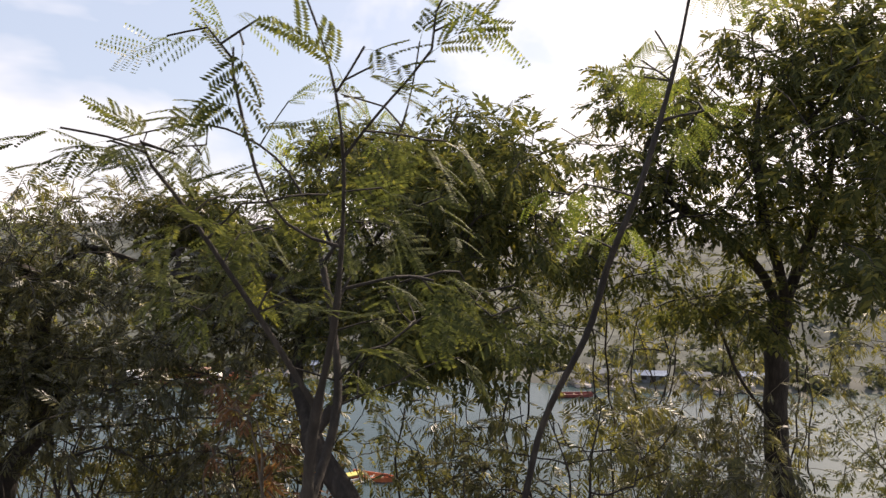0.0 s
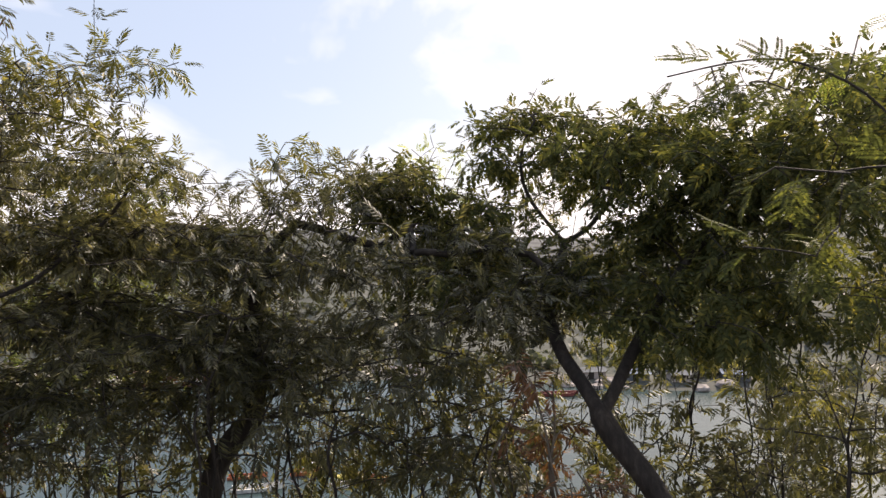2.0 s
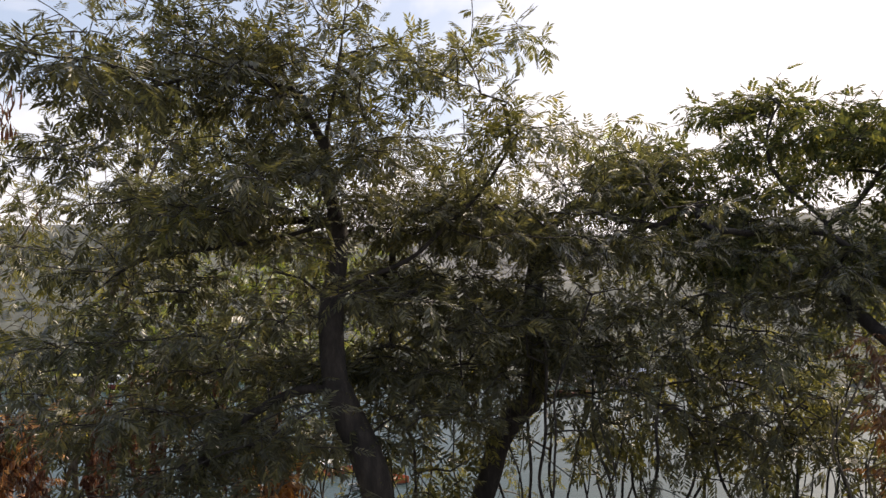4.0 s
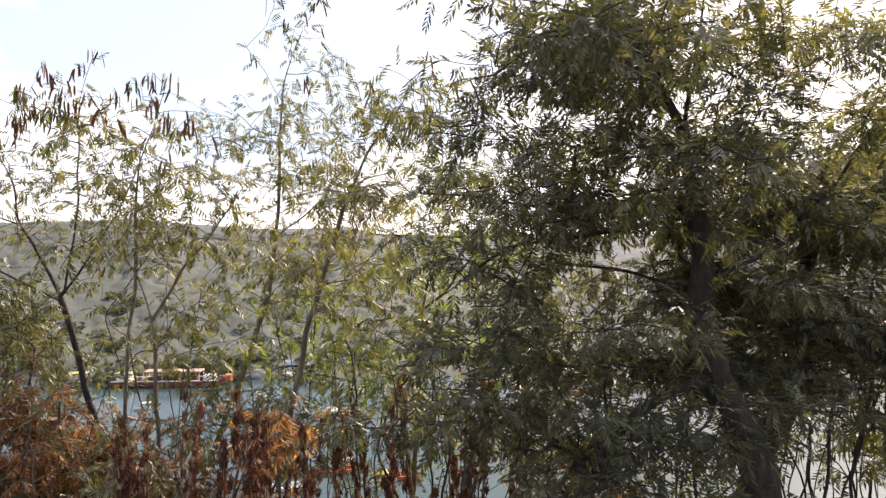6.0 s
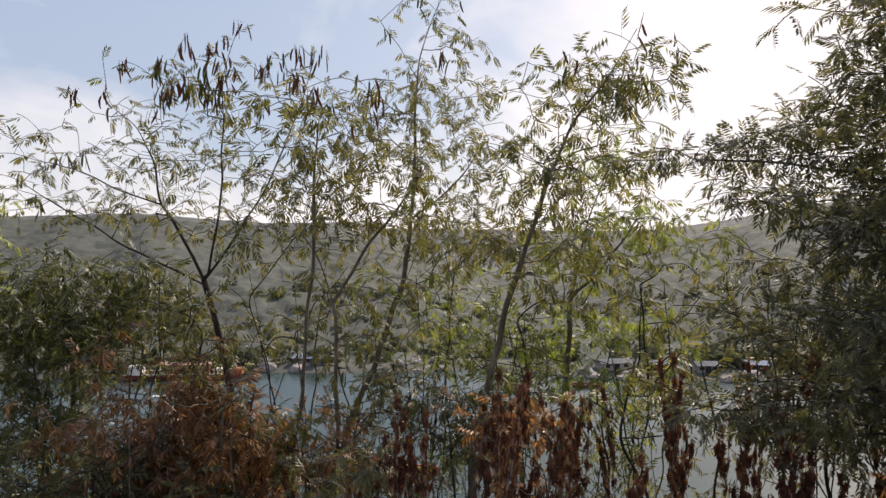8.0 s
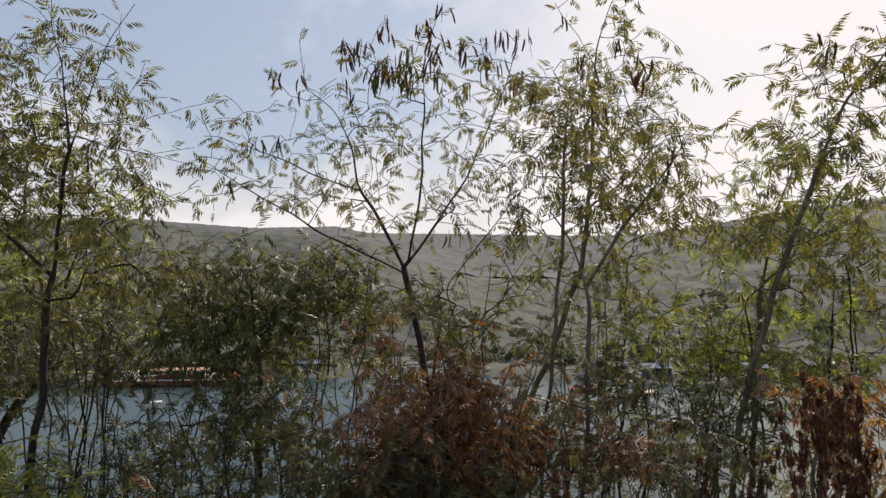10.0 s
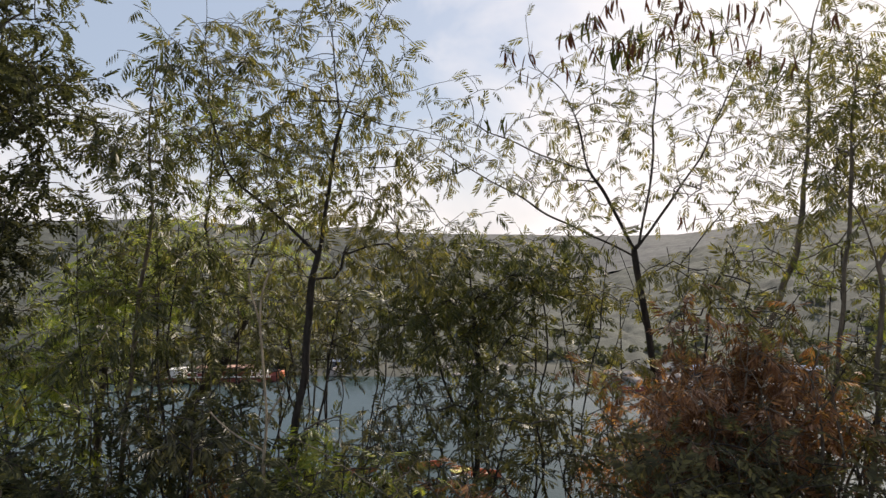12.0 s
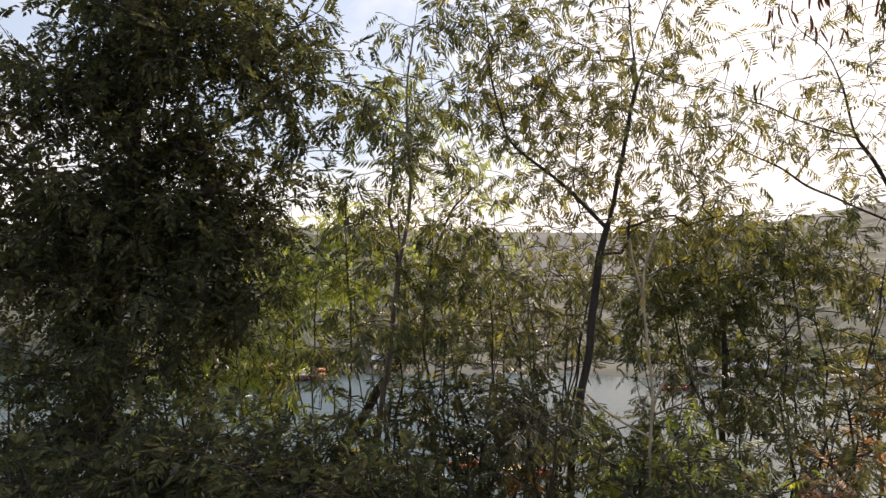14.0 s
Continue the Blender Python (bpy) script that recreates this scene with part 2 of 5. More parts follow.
def broad_leaf(rng, pairs, length, leaflet_len, leaflet_wid, droop):
    """A once-divided leaf along +x with broad pointed leaflets."""
    quads = []
    for k in range(pairs * 2 + 1):
        f = 0.3 + 0.7 * (k // 2 + 0.6) / (pairs + 0.5)
        o = np.array((f * length, 0, -droop * length * f * f))
        sgn = 0 if k == pairs * 2 else (-1, 1)[k % 2]
        d = np.array((0.62 if sgn else 1, sgn * 0.8, rng.uniform(-0.75, 0.0)))
        d /= np.linalg.norm(d)
        side = np.cross(d, (0, 0, 1.0))
        side /= np.linalg.norm(side)
        up = np.cross(side, d)
        n = leaflet_len * rng.uniform(0.8, 1.15)
        w = leaflet_wid * rng.uniform(0.85, 1.1) * 0.5
        base, tip = o, o + d * n - np.array((0, 0, 0.12 * n))
        mid = o + d * n * 0.42
        quads.append([base, mid + side * w + up * 0.2 * w, tip, mid - side * w + up * 0.2 * w])
    quads.append([np.array((0, -0.0012, 0)), np.array((0, 0.0012, 0)), np.array((length, 0.0008, -droop * length)), np.array((length, -0.0008, -droop * length))])
    return np.array(quads, np.float32)


def leaf_kit(seed, maker, n=7):
    rng = np.random.default_rng(seed)
    return [maker(rng) for _ in range(n)]


KIT_NEAR = leaf_kit(1, lambda r: feather_leaf(r, 3, 11, r.uniform(0.17, 0.23), 0.14, r.uniform(0.25, 0.8), 0.034, 0.0115, 0.1))
KIT_FOLD = leaf_kit(2, lambda r: feather_leaf(r, 4, 9, r.uniform(0.17, 0.23), 0.13, r.uniform(0.25, 0.5), 0.023, 0.0075, 0.6))
KIT_DARK = leaf_kit(3, lambda r: feather_leaf(r, 6, 1, r.uniform(0.14, 0.20), 0.068, r.uniform(0.1, 0.45), 0.0145, 0.0, r.uniform(0.0, 0.5)), 9)
KIT_THIN = leaf_kit(4, lambda r: feather_leaf(r, 5, 1, r.uniform(0.14, 0.20), 0.080, r.uniform(0.15, 0.5), 0.0165, 0.0, r.uniform(0.3, 1.2)), 9)
KIT_BROAD = leaf_kit(6, lambda r: broad_leaf(r, 5, r.uniform(0.15, 0.2), 0.062, 0.026, r.uniform(0.2, 0.6)))
KIT_ROUND = leaf_kit(8, lambda r: broad_leaf(r, 5, r.uniform(0.13, 0.18), 0.05, 0.027, r.uniform(0.2, 0.7)))
KIT_SMALL = leaf_kit(7, lambda r: broad_leaf(r, 4, r.uniform(0.08, 0.12), 0.04, 0.015, r.uniform(0.1, 0.5)))


def place_leaves(kit, origins, ways, rng, scale=1.0, spread=0.35):
    """Lay leaves of the kit at origins along ways, turned about their stalks a little."""
    origins, ways = np.asarray(origins, float), np.asarray(ways, float)
    ways = ways / (np.linalg.norm(ways, axis=1)[:, None] + 1e-9)
    up = np.array((0, 0, 1.0)) + rng.normal(0, spread, (len(ways), 3))
    side = np.cross(up, ways)
    side /= np.linalg.norm(side, axis=1)[:, None] + 1e-9
    top = np.cross(ways, side)
    rot = np.stack((ways, side, top), 1) * (scale * rng.uniform(0.75, 1.2, len(ways)))[:, None, None]
    which = rng.integers(0, len(kit), len(ways))
    out = []
    for k, quads in enumerate(kit):
        sel = which == k
        if sel.any():
            out.append((np.einsum("qvc,lcd->lqvd", quads, rot[sel]) + origins[sel][:, None, None, :]).reshape(-1, 3))
    v = np.concatenate(out)
    return v, np.arange(len(v)).reshape(-1, 4)


# ---------------------------------------------------------------- trees


class Skeleton:
    """Nodes of a growing tree: places, parents, and the branch to which each belongs."""

    def __init__(self):
        self.at, self.up, self.chains = [], [], []

    def line(self, pts, root=None, step=0.07, wobble=0.0, rng=None):
        """A stem through pts; root: the node that it leaves from."""
        pts = [np.asarray(q, float) for q in pts]
        if root is not None:
            pts = [self.at[root]] + pts
        pts = np.array(pts)
        seg = np.linalg.norm(np.diff(pts, axis=0), axis=1)
        s = np.concatenate(([0], np.cumsum(seg)))
        n = max(3, int(s[-1] / step) + 1)
        q = np.linspace(0, s[-1], n)
        line = np.stack([np.interp(q, s, pts[:, c]) for c in range(3)], -1)
        for _ in range(3):
            line[1:-1] = line[1:-1] * 0.5 + (line[:-2] + line[2:]) * 0.25
        if wobble and n > 4:
            for f in (2.3, 5.1):
                ph = rng.uniform(0, 6.28, 3)
                line[1:-1] += (wobble / f * np.sin(np.linspace(0, f * s[-1] * 2.2, n)[:, None] + ph) * np.sin(np.linspace(0, np.pi, n))[:, None])[1:-1]
        chain = [] if root is None else [root]
        prev = -1 if root is None else root
        for point in (line if root is None else line[1:]):
            self.at.append(point)
            self.up.append(prev)
            prev = len(self.at) - 1
            chain.append(prev)
        self.chains.append(chain)
        return chain

    def nearest(self, q):
        d = np.linalg.norm(np.array(self.at) - np.asarray(q, float), axis=1)
        return int(d.argmin())

    def grow(self, tips, rng, lift=0.15, wobble=0.03):
        """Join each tip to the stem or branch that is nearest, with a curved shoot."""
        made = []
        for tip in tips:
            at = np.array(self.at)
            d = np.linalg.norm(at - tip, axis=1) + 0.6 * np.maximum(0, at[:, 2] - tip[2] + 0.05)
            root = int(d.argmin())
            start = at[root]
            gap = np.linalg.norm(tip - start)
            if gap < 0.05:
                continue
            mid = (start + tip) / 2 + np.array((0, 0, lift * gap)) + rng.normal(0, 0.08, 3) * gap
            s = np.linspace(0.15, 1, 6)[:, None]
            curve = (1 - s) ** 2 * start + 2 * s * (1 - s) * mid + s ** 2 * tip
            made.append(self.line(list(curve), root, 0.06, wobble, rng))
        return made

    def radii(self, thick, thin, taper):
        """Each node as thick as the shoots that it carries make it."""
        n = len(self.at)
        load = np.zeros(n)
        kids = np.zeros(n, int)
        for k in range(n):
            if self.up[k] >= 0:
                kids[self.up[k]] += 1
        load[kids == 0] = 1
        for k in range(n - 1, -1, -1):
            if self.up[k] >= 0:
                load[self.up[k]] += load[k]
        top = load.max()
        return thin + (thick - thin) * (load / top) ** taper


def shell_points(rng, centre, size, n, clump=7, flat=0.6):
    """Points in an ellipsoid, gathered into flat sprays with gaps between them."""
    size = np.asarray(size)
    k = max(1, int(round(n / clump)))
    v = rng.normal(0, 1, (k, 3))
    v /= np.linalg.norm(v, axis=1)[:, None]
    hearts = v * (rng.uniform(0.05, 1, k) ** 0.42)[:, None] * size
    spread = np.minimum(size * 0.45, 0.26) * (1, 1, flat)
    return np.asarray(centre) + hearts[rng.integers(0, k, n)] + rng.normal(0, 1, (n, 3)) * spread


def pods(rng, place, n, length):
    """A bunch of flat hanging pods from one point."""
    chunks = []
    for _ in range(n):
        o = np.asarray(place) + rng.normal(0, 0.045, 3)
        lean = np.array((*rng.normal(0, 0.22, 2), -1))
        lean /= np.linalg.norm(lean)
        ang = rng.uniform(0, 3.14)
        side = np.array((np.cos(ang), np.sin(ang), 0))
        thin = np.cross(lean, side) * 0.0016
        size, curl = length * rng.uniform(0.65, 1.1), rng.normal(0, 0.07)
        rows = []
        for f, w in ((0, 0.05), (0.12, 0.1), (0.22, 0.8), (0.5, 1), (0.8, 0.9), (0.95, 0.5), (1, 0.08)):
            c = o + lean * size * f + side * curl * size * np.sin(f * 3)
            wv = side * 0.0115 * w
            rows += [c - wv - thin, c + wv - thin, c + wv + thin, c - wv + thin]
        f = [[4 * i + a, 4 * i + (a + 1) % 4, 4 * i + 4 + (a + 1) % 4, 4 * i + 4 + a] for i in range(6) for a in range(4)]
        chunks.append((np.array(rows), np.array(f)))
    return chunks


def tree(name, label, stems, crowns, kit, leaf, thick, seed, bark=BARK, thin=0.0022, gap=0.06, tail=0.6, least=3, taper=0.62, young=None, clump=7, size=1.0, sag=0.35,
         limbs=(), group="", category="tree", lift=0.15, pod_places=(), pod_len=0.18, foliage_label="", pod_tips=0, wobble=0.03, flat=0.6):
    """stems: lists of points from the ground up; limbs: lists of points that leave the nearest stem; crowns: (centre, size, shoots)."""
    rng = np.random.default_rng(seed)
    sk = Skeleton()
    trunk = sk.line(stems[0], None, 0.07, wobble, rng)
    main = [trunk]
    for s in stems[1:]:
        main.append(sk.line(s, None, 0.07, wobble, rng))
    limb_chains = [sk.line(q[1:], sk.nearest(q[0]), 0.07, wobble, rng) for q in limbs]
    shoots, fresh = [], []
    for centre, size_c, n, *mark in crowns:
        pts = shell_points(rng, centre, size_c, n, clump, flat)
        d = [np.linalg.norm(np.array(sk.at) - q, axis=1).min() for q in pts]
        made = sk.grow(pts[np.argsort(d)], rng, lift, wobble)
        (fresh if mark else shoots).extend(made)
    stalks = sk.grow([np.asarray(q) for q, _, _ in pod_places], rng, lift, wobble)
    rad = sk.radii(thick, thin, taper)
    at = np.array(sk.at)
    base = stems[0][0]
    root = thing(name, label, category, group, at=base)
    base = np.asarray(base)

    def tube(chain, sides, flare=False):
        r = rad[chain].copy()
        if len(r) > 1 and not flare:
            r[0] = min(r[0], r[1] * 1.25)
        return tube_arrays(at[chain] - base, r, sides)

    for k, chain in enumerate(main):
        v, f = tube(chain, 9 if thick > 0.02 else 5, True)
        part("trunk" if k == 0 else "stem", raw_mesh("trunk", v, f, bark, True), root)
    for chain in limb_chains:
        v, f = tube(chain, 7 if thick > 0.02 else 4)
        part("limb", raw_mesh("limb", v, f, bark, True), root)
    if shoots or fresh or stalks:
        v, f = joined([tube(c, 4) for c in shoots + fresh + stalks])
        tagged(part("branchwork", raw_mesh("branchwork", v, f, bark, True), root), kind="stuff")

    def leafy(ends):
        spots, ways = [], []
        for c in ends:
            pts = at[c]
            run = np.concatenate(([0], np.cumsum(np.linalg.norm(np.diff(pts, axis=0), axis=1))))
            reach = min(tail, run[-1] * 0.9)
            n = max(least, int(round(reach / gap * rng.uniform(0.7, 1.3))))
            az = rng.uniform(0, 6.28)
            for j in range(n):
                q = run[-1] - reach * (j + rng.uniform(0, 0.7)) / n
                o = np.array([np.interp(q, run, pts[:, k]) for k in range(3)])
                k = min(len(pts) - 1, max(1, int(np.searchsorted(run, q))))
                d = pts[k] - pts[k - 1]
                d = d / (np.linalg.norm(d) + 1e-9)
                az += 2.4 + rng.normal(0, 0.4)
                a = np.cross(d, (0.3, 0.1, 1.0))
                a /= np.linalg.norm(a) + 1e-9
                out = np.cos(az) * a + np.sin(az) * np.cross(d, a)
                spots.append(o)
                ways.append(d * (0.55 if j else 1.0) + out * (0.9 if j else 0.2) + np.array((0, 0, -sag * rng.uniform(0.3, 1.4))))
        return np.array(spots) - base, ways

    if kit is not None:
        v, f = place_leaves(kit, *leafy(shoots + limb_chains), rng, size)
        tagged(part("foliage", raw_mesh("foliage", v, f, leaf), root, foliage_label), kind="stuff")
    if fresh:
        v, f = place_leaves(young[0], *leafy(fresh), rng, size)
        tagged(part("young_foliage", raw_mesh("young_foliage", v, f, young[1]), root, "bright yellow-green young leaves"), kind="stuff")
    hung = list(pod_places)
    high = sorted(shoots, key=lambda c: -at[c[-1]][2])[:pod_tips * 2]
    for k in range(min(pod_tips, len(high))):
        hung.append((at[high[2 * k % len(high)][-1]], int(rng.integers(2, 7)), rng.random() < 0.7))
    for q, n, brown in hung:
        for v, f in pods(rng, np.asarray(q) - base, n, pod_len):
            part("pod", raw_mesh("pod", v, f, POD_BROWN if brown else POD_GREEN), root, "flat brown seed pod" if brown else "flat green seed pod")
    return root


# ---------------------------------------------------------------- the land
WATER_Z = -21.5


def smooth(a, b, x):
    f = np.clip((x - a) / (b - a), 0, 1)
    return f * f * (3 - 2 * f)


def skyline(az):
    """Height of the far ridges over the eye, in degrees, by degrees to the right of +y."""
    return np.interp(az, (-90, -50, -33, -25, -14, -7, -4, 5, 15, 21, 26, 34, 42, 60, 90), (2.0, 2.2, 2.3, 2.8, 2.1, 2.3, 1.7, 1.6, 1.4, 1.5, 2.2, 3.6, 4.6, 4.0, 3.0))


def foreridge(az):
    """The same for the two nearer spurs, which leave a gap between them."""
    return np.interp(az, (-90, -50, -33, -25, -18, -11, -5, 2, 8, 12, 18, 23, 28, 34, 42, 60, 90), (1.6, 2.0, 2.2, 2.7, 1.7, 1.5, 0.9, -1.6, -3.6, -3.2, -0.6, 0.9, 2.2, 3.6, 4.6, 4.0, 3.0))


def shoreline(x):
    """How far ahead the far shore begins; it comes nearer on the right."""
    x = np.asarray(x, float)
    return 102 + 2.5 * np.sin(x * 0.045 + 1.0) + 1.5 * np.sin(x * 0.13) - 8.5 * smooth(-8, 22, x)


def land(x, y):
    """Ground height: a road shelf, the wooded slope, the bed of the inlet, the far shore and the ridges."""
    x, y = np.asarray(x, float), np.asarray(y, float)
    road = -1.62 + 0.077 * np.clip(x, -60, 40)
    edge = 1.1 - 0.1 * np.clip(x, -20, 0)
    slope = road - 0.62 * np.maximum(0, y - edge) + 0.18 * np.sin(x * 0.9 + 0.6 * y) * smooth(1.2, 4, y)
    z = np.maximum(slope, -24.0 + 0.3 * np.sin(x * 0.2))
    bank = shoreline(x)
    r = np.hypot(x, y)
    az = np.degrees(np.arctan2(x, np.maximum(y, 1e-3)))
    floor = WATER_Z + 1.0
    crest = 300.0 + 30 * np.sin(az * 0.16)
    spur = np.maximum(crest * np.tan(np.radians(foreridge(az))) - 3, floor + 1.5)
    rise = floor + (spur - floor) * np.clip((r - 118) / (crest - 118), 0, 1) ** 0.9
    ridge = 640.0 + 60 * np.sin(az * 0.11)
    top = ridge * np.tan(np.radians(skyline(az))) - 5
    dip = np.minimum(spur, top) * 0.75 + floor * 0.25
    beyond = np.where(r < crest + 90, spur + (dip - spur) * smooth(0, 90, r - crest), dip + (top - dip) * smooth(crest + 90, ridge, r))
    hill = np.where(r < crest, rise, beyond)
    hill = np.where(r > ridge, top - (r - ridge) * 0.06, hill)
    gully = 1.3 * np.sin(az * 0.31 + r * 0.012) + 0.8 * np.sin(az * 0.83 - r * 0.02 + 1.0)
    hill = hill + gully * smooth(150, 220, r) * (1 - smooth(crest - 50, crest, r))
    far = WATER_Z + 0.8 + (hill - WATER_Z - 0.8) * smooth(104, 150, r)
    shore = WATER_Z - 1.5 + 2.2 * smooth(-6, 3, y - bank)
    return np.where(y > bank - 7, np.where(y > bank + 4, np.maximum(far, WATER_Z + 0.7), np.maximum(z, shore)), z)


def ground_sheet():
    ys = np.concatenate((np.linspace(-40, -2, 10), np.arange(-1.5, 12, 0.5), np.arange(12, 56, 2), np.arange(56, 150, 2.5), 150 * 1.035 ** np.arange(1, 100)))
    us = np.linspace(-1, 1, 161)
    u, y = np.meshgrid(us, ys)
    x = -6 + u * (60 + 1.3 * np.maximum(y, 0))
    z = land(x, y)
    n, m = z.shape
    i, j = np.meshgrid(np.arange(n - 1), np.arange(m - 1), indexing="ij")
    faces = np.stack((i * m + j, i * m + j + 1, (i + 1) * m + j + 1, (i + 1) * m + j), -1).reshape(-1, 4)
    return np.stack((x, y, z), -1).reshape(-1, 3), faces


SOIL = rough_material("dry_soil_scrub", (0.068, 0.071, 0.060), (0.081, 0.083, 0.071), (0.096, 0.096, 0.083), 0.12, (1, 1, 1), 0.95, 0.5, depth=0.3)
gv, gf = ground_sheet()
ground = tagged(new("ground", raw_mesh("ground", gv, gf, SOIL, True)), "dry brown scrubby slope running down to the water", "ground", kind="structure")

m_water, t_w, o_w = material("water_teal")
p_w = t_w.nodes.new("ShaderNodeBsdfPrincipled")
p_w.inputs["Base Color"].default_value = (0.030, 0.052, 0.052, 1)
p_w.inputs["Roughness"].default_value = 0.20
p_w.inputs["IOR"].default_value = 1.33
p_w.inputs["Specular IOR Level"].default_value = 0.5
w_b = t_w.nodes.new("ShaderNodeBump")
w_b.inputs["Strength"].default_value, w_b.inputs["Distance"].default_value = 0.28, 0.09
t_w.links.new(noisy(t_w, 1.1, 4.0, 0.6, (0.5, 1.6, 1)), w_b.inputs["Height"])
t_w.links.new(w_b.outputs[0], p_w.inputs["Normal"])
t_w.links.new(p_w.outputs[0], o_w.inputs[0])
ww = [(-260, 20, WATER_Z), (260, 20, WATER_Z), (260, 118, WATER_Z), (-260, 118, WATER_Z)]
water = tagged(new("water", raw_mesh("water", ww, [(0, 1, 2, 3)], m_water)), "calm teal water of a narrow inlet", "water", kind="structure")

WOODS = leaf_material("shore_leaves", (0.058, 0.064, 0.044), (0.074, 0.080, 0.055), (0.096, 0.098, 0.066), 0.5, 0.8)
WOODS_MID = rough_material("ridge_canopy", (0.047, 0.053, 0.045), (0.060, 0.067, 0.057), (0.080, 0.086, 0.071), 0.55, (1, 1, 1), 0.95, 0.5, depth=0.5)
# Distance haze is mixed into this base colour, hence the paler blue-grey.
WOODS_FAR = rough_material("hill_canopy_hazed", (0.070, 0.075, 0.077), (0.080, 0.085, 0.087), (0.094, 0.098, 0.098), 0.30, (1, 1, 1), 0.95, 0.4, depth=0.6)


def crown_bumps(x, y, cell, seed):
    """Rounded tree crowns, one to each jittered cell of a grid; 0 in the gaps to 1 on a crown's top."""
    i, j = np.floor(x / cell), np.floor(y / cell)
    best = np.zeros_like(x)
    for di in (-1, 0, 1):
        for dj in (-1, 0, 1):
            a, b = i + di, j + dj
            h = np.sin(a * 127.1 + b * 311.7 + seed) * 43758.5453
            k = np.sin(a * 269.5 + b * 183.3 + seed) * 23421.631
            u, w = h - np.floor(h), k - np.floor(k)
            d = np.hypot(x - (a + 0.15 + 0.7 * u) * cell, y - (b + 0.15 + 0.7 * w) * cell) / (cell * (0.5 + 0.35 * w))
            best = np.maximum(best, (0.6 + 0.4 * u) * np.sqrt(np.maximum(0, 1 - d * d)))
    return best


def canopy(rs, az0, az1, step, cell, tall, seed):
    """The closed treetops of a wooded hillside as one lumpy sheet over the land."""
    az, r = np.meshgrid(np.radians(np.arange(az0, az1, step)), rs)
    x, y = r * np.sin(az), r * np.cos(az)
    grown = smooth(2, 12, y - shoreline(x))
    z = land(x, y) - 0.6 + grown * tall * (crown_bumps(x, y, cell, seed) + 0.35 * crown_bumps(x, y, cell * 0.45, seed + 9))
    n, m = z.shape
    i, j = np.meshgrid(np.arange(n - 1), np.arange(m - 1), indexing="ij")
    faces = np.stack((i * m + j, i * m + j + 1, (i + 1) * m + j + 1, (i + 1) * m + j), -1).reshape(-1, 4)
    return np.stack((x, y, z), -1).reshape(-1, 3), faces


def tuft_field(seed, n, near, far, lo, hi, az0, az1, blades, squash=0.75):
    """Crowns of the woods along the shore: each a loose heap of small leafy flakes sitting on the land."""
    rng = np.random.default_rng(seed)
    r = near + (far - near) * rng.random(n) ** 1.4
    az = np.radians(rng.uniform(az0, az1, n))
    x, y = r * np.sin(az), r * np.cos(az)
    size = rng.uniform(lo, hi, n)
    z = land(x, y) + size * 0.4
    v = rng.normal(0, 1, (n, blades, 3))
    v /= np.linalg.norm(v, axis=2)[:, :, None]
    v *= (rng.uniform(0.2, 1, (n, blades)) ** 0.4)[:, :, None] * size[:, None, None]
    v[:, :, 2] *= squash
    c = v + np.stack((x, y, z), -1)[:, None, :]
    face = v / size[:, None, None] + rng.normal(0, 0.4, (n, blades, 3)) + (0, 0, 0.5)
    a = np.cross(face, rng.normal(0, 1, (n, blades, 3)))
    b = np.cross(face, a)
    a *= (size[:, None] * rng.uniform(0.12, 0.28, (n, blades)) / np.linalg.norm(a, axis=2))[:, :, None]
    b *= (size[:, None] * rng.uniform(0.12, 0.28, (n, blades)) / np.linalg.norm(b, axis=2))[:, :, None]
    q = np.stack((c - a, c - b, c + a, c + b), 2).reshape(-1, 3)
    return q, np.arange(len(q)).reshape(-1, 4)


# The far sheet carries the haze-tinted canopy colour.
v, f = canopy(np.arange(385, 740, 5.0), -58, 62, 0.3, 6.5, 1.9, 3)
tagged(new("hillside_woods", raw_mesh("hillside_woods", v, f, WOODS_FAR, True)), "grey-green dry woods covering the far hillside, haze painted into their colour", "woods", kind="stuff")
v, f = canopy(np.arange(100, 350, 2.5), -58, 62, 0.28, 4.6, 1.7, 5)
tagged(new("ridge_woods", raw_mesh("ridge_woods", v, f, WOODS_MID, True)), "dull green woods on the two nearer spurs", "woods", kind="stuff")
v, f = tuft_field(12, 520, 108, 170, 1.0, 2.6, -52, 50, 60, 0.7)
tagged(new("shore_woods", raw_mesh("shore_woods", v, f, WOODS)), "dark green woods along the far shore", "woods", kind="stuff")

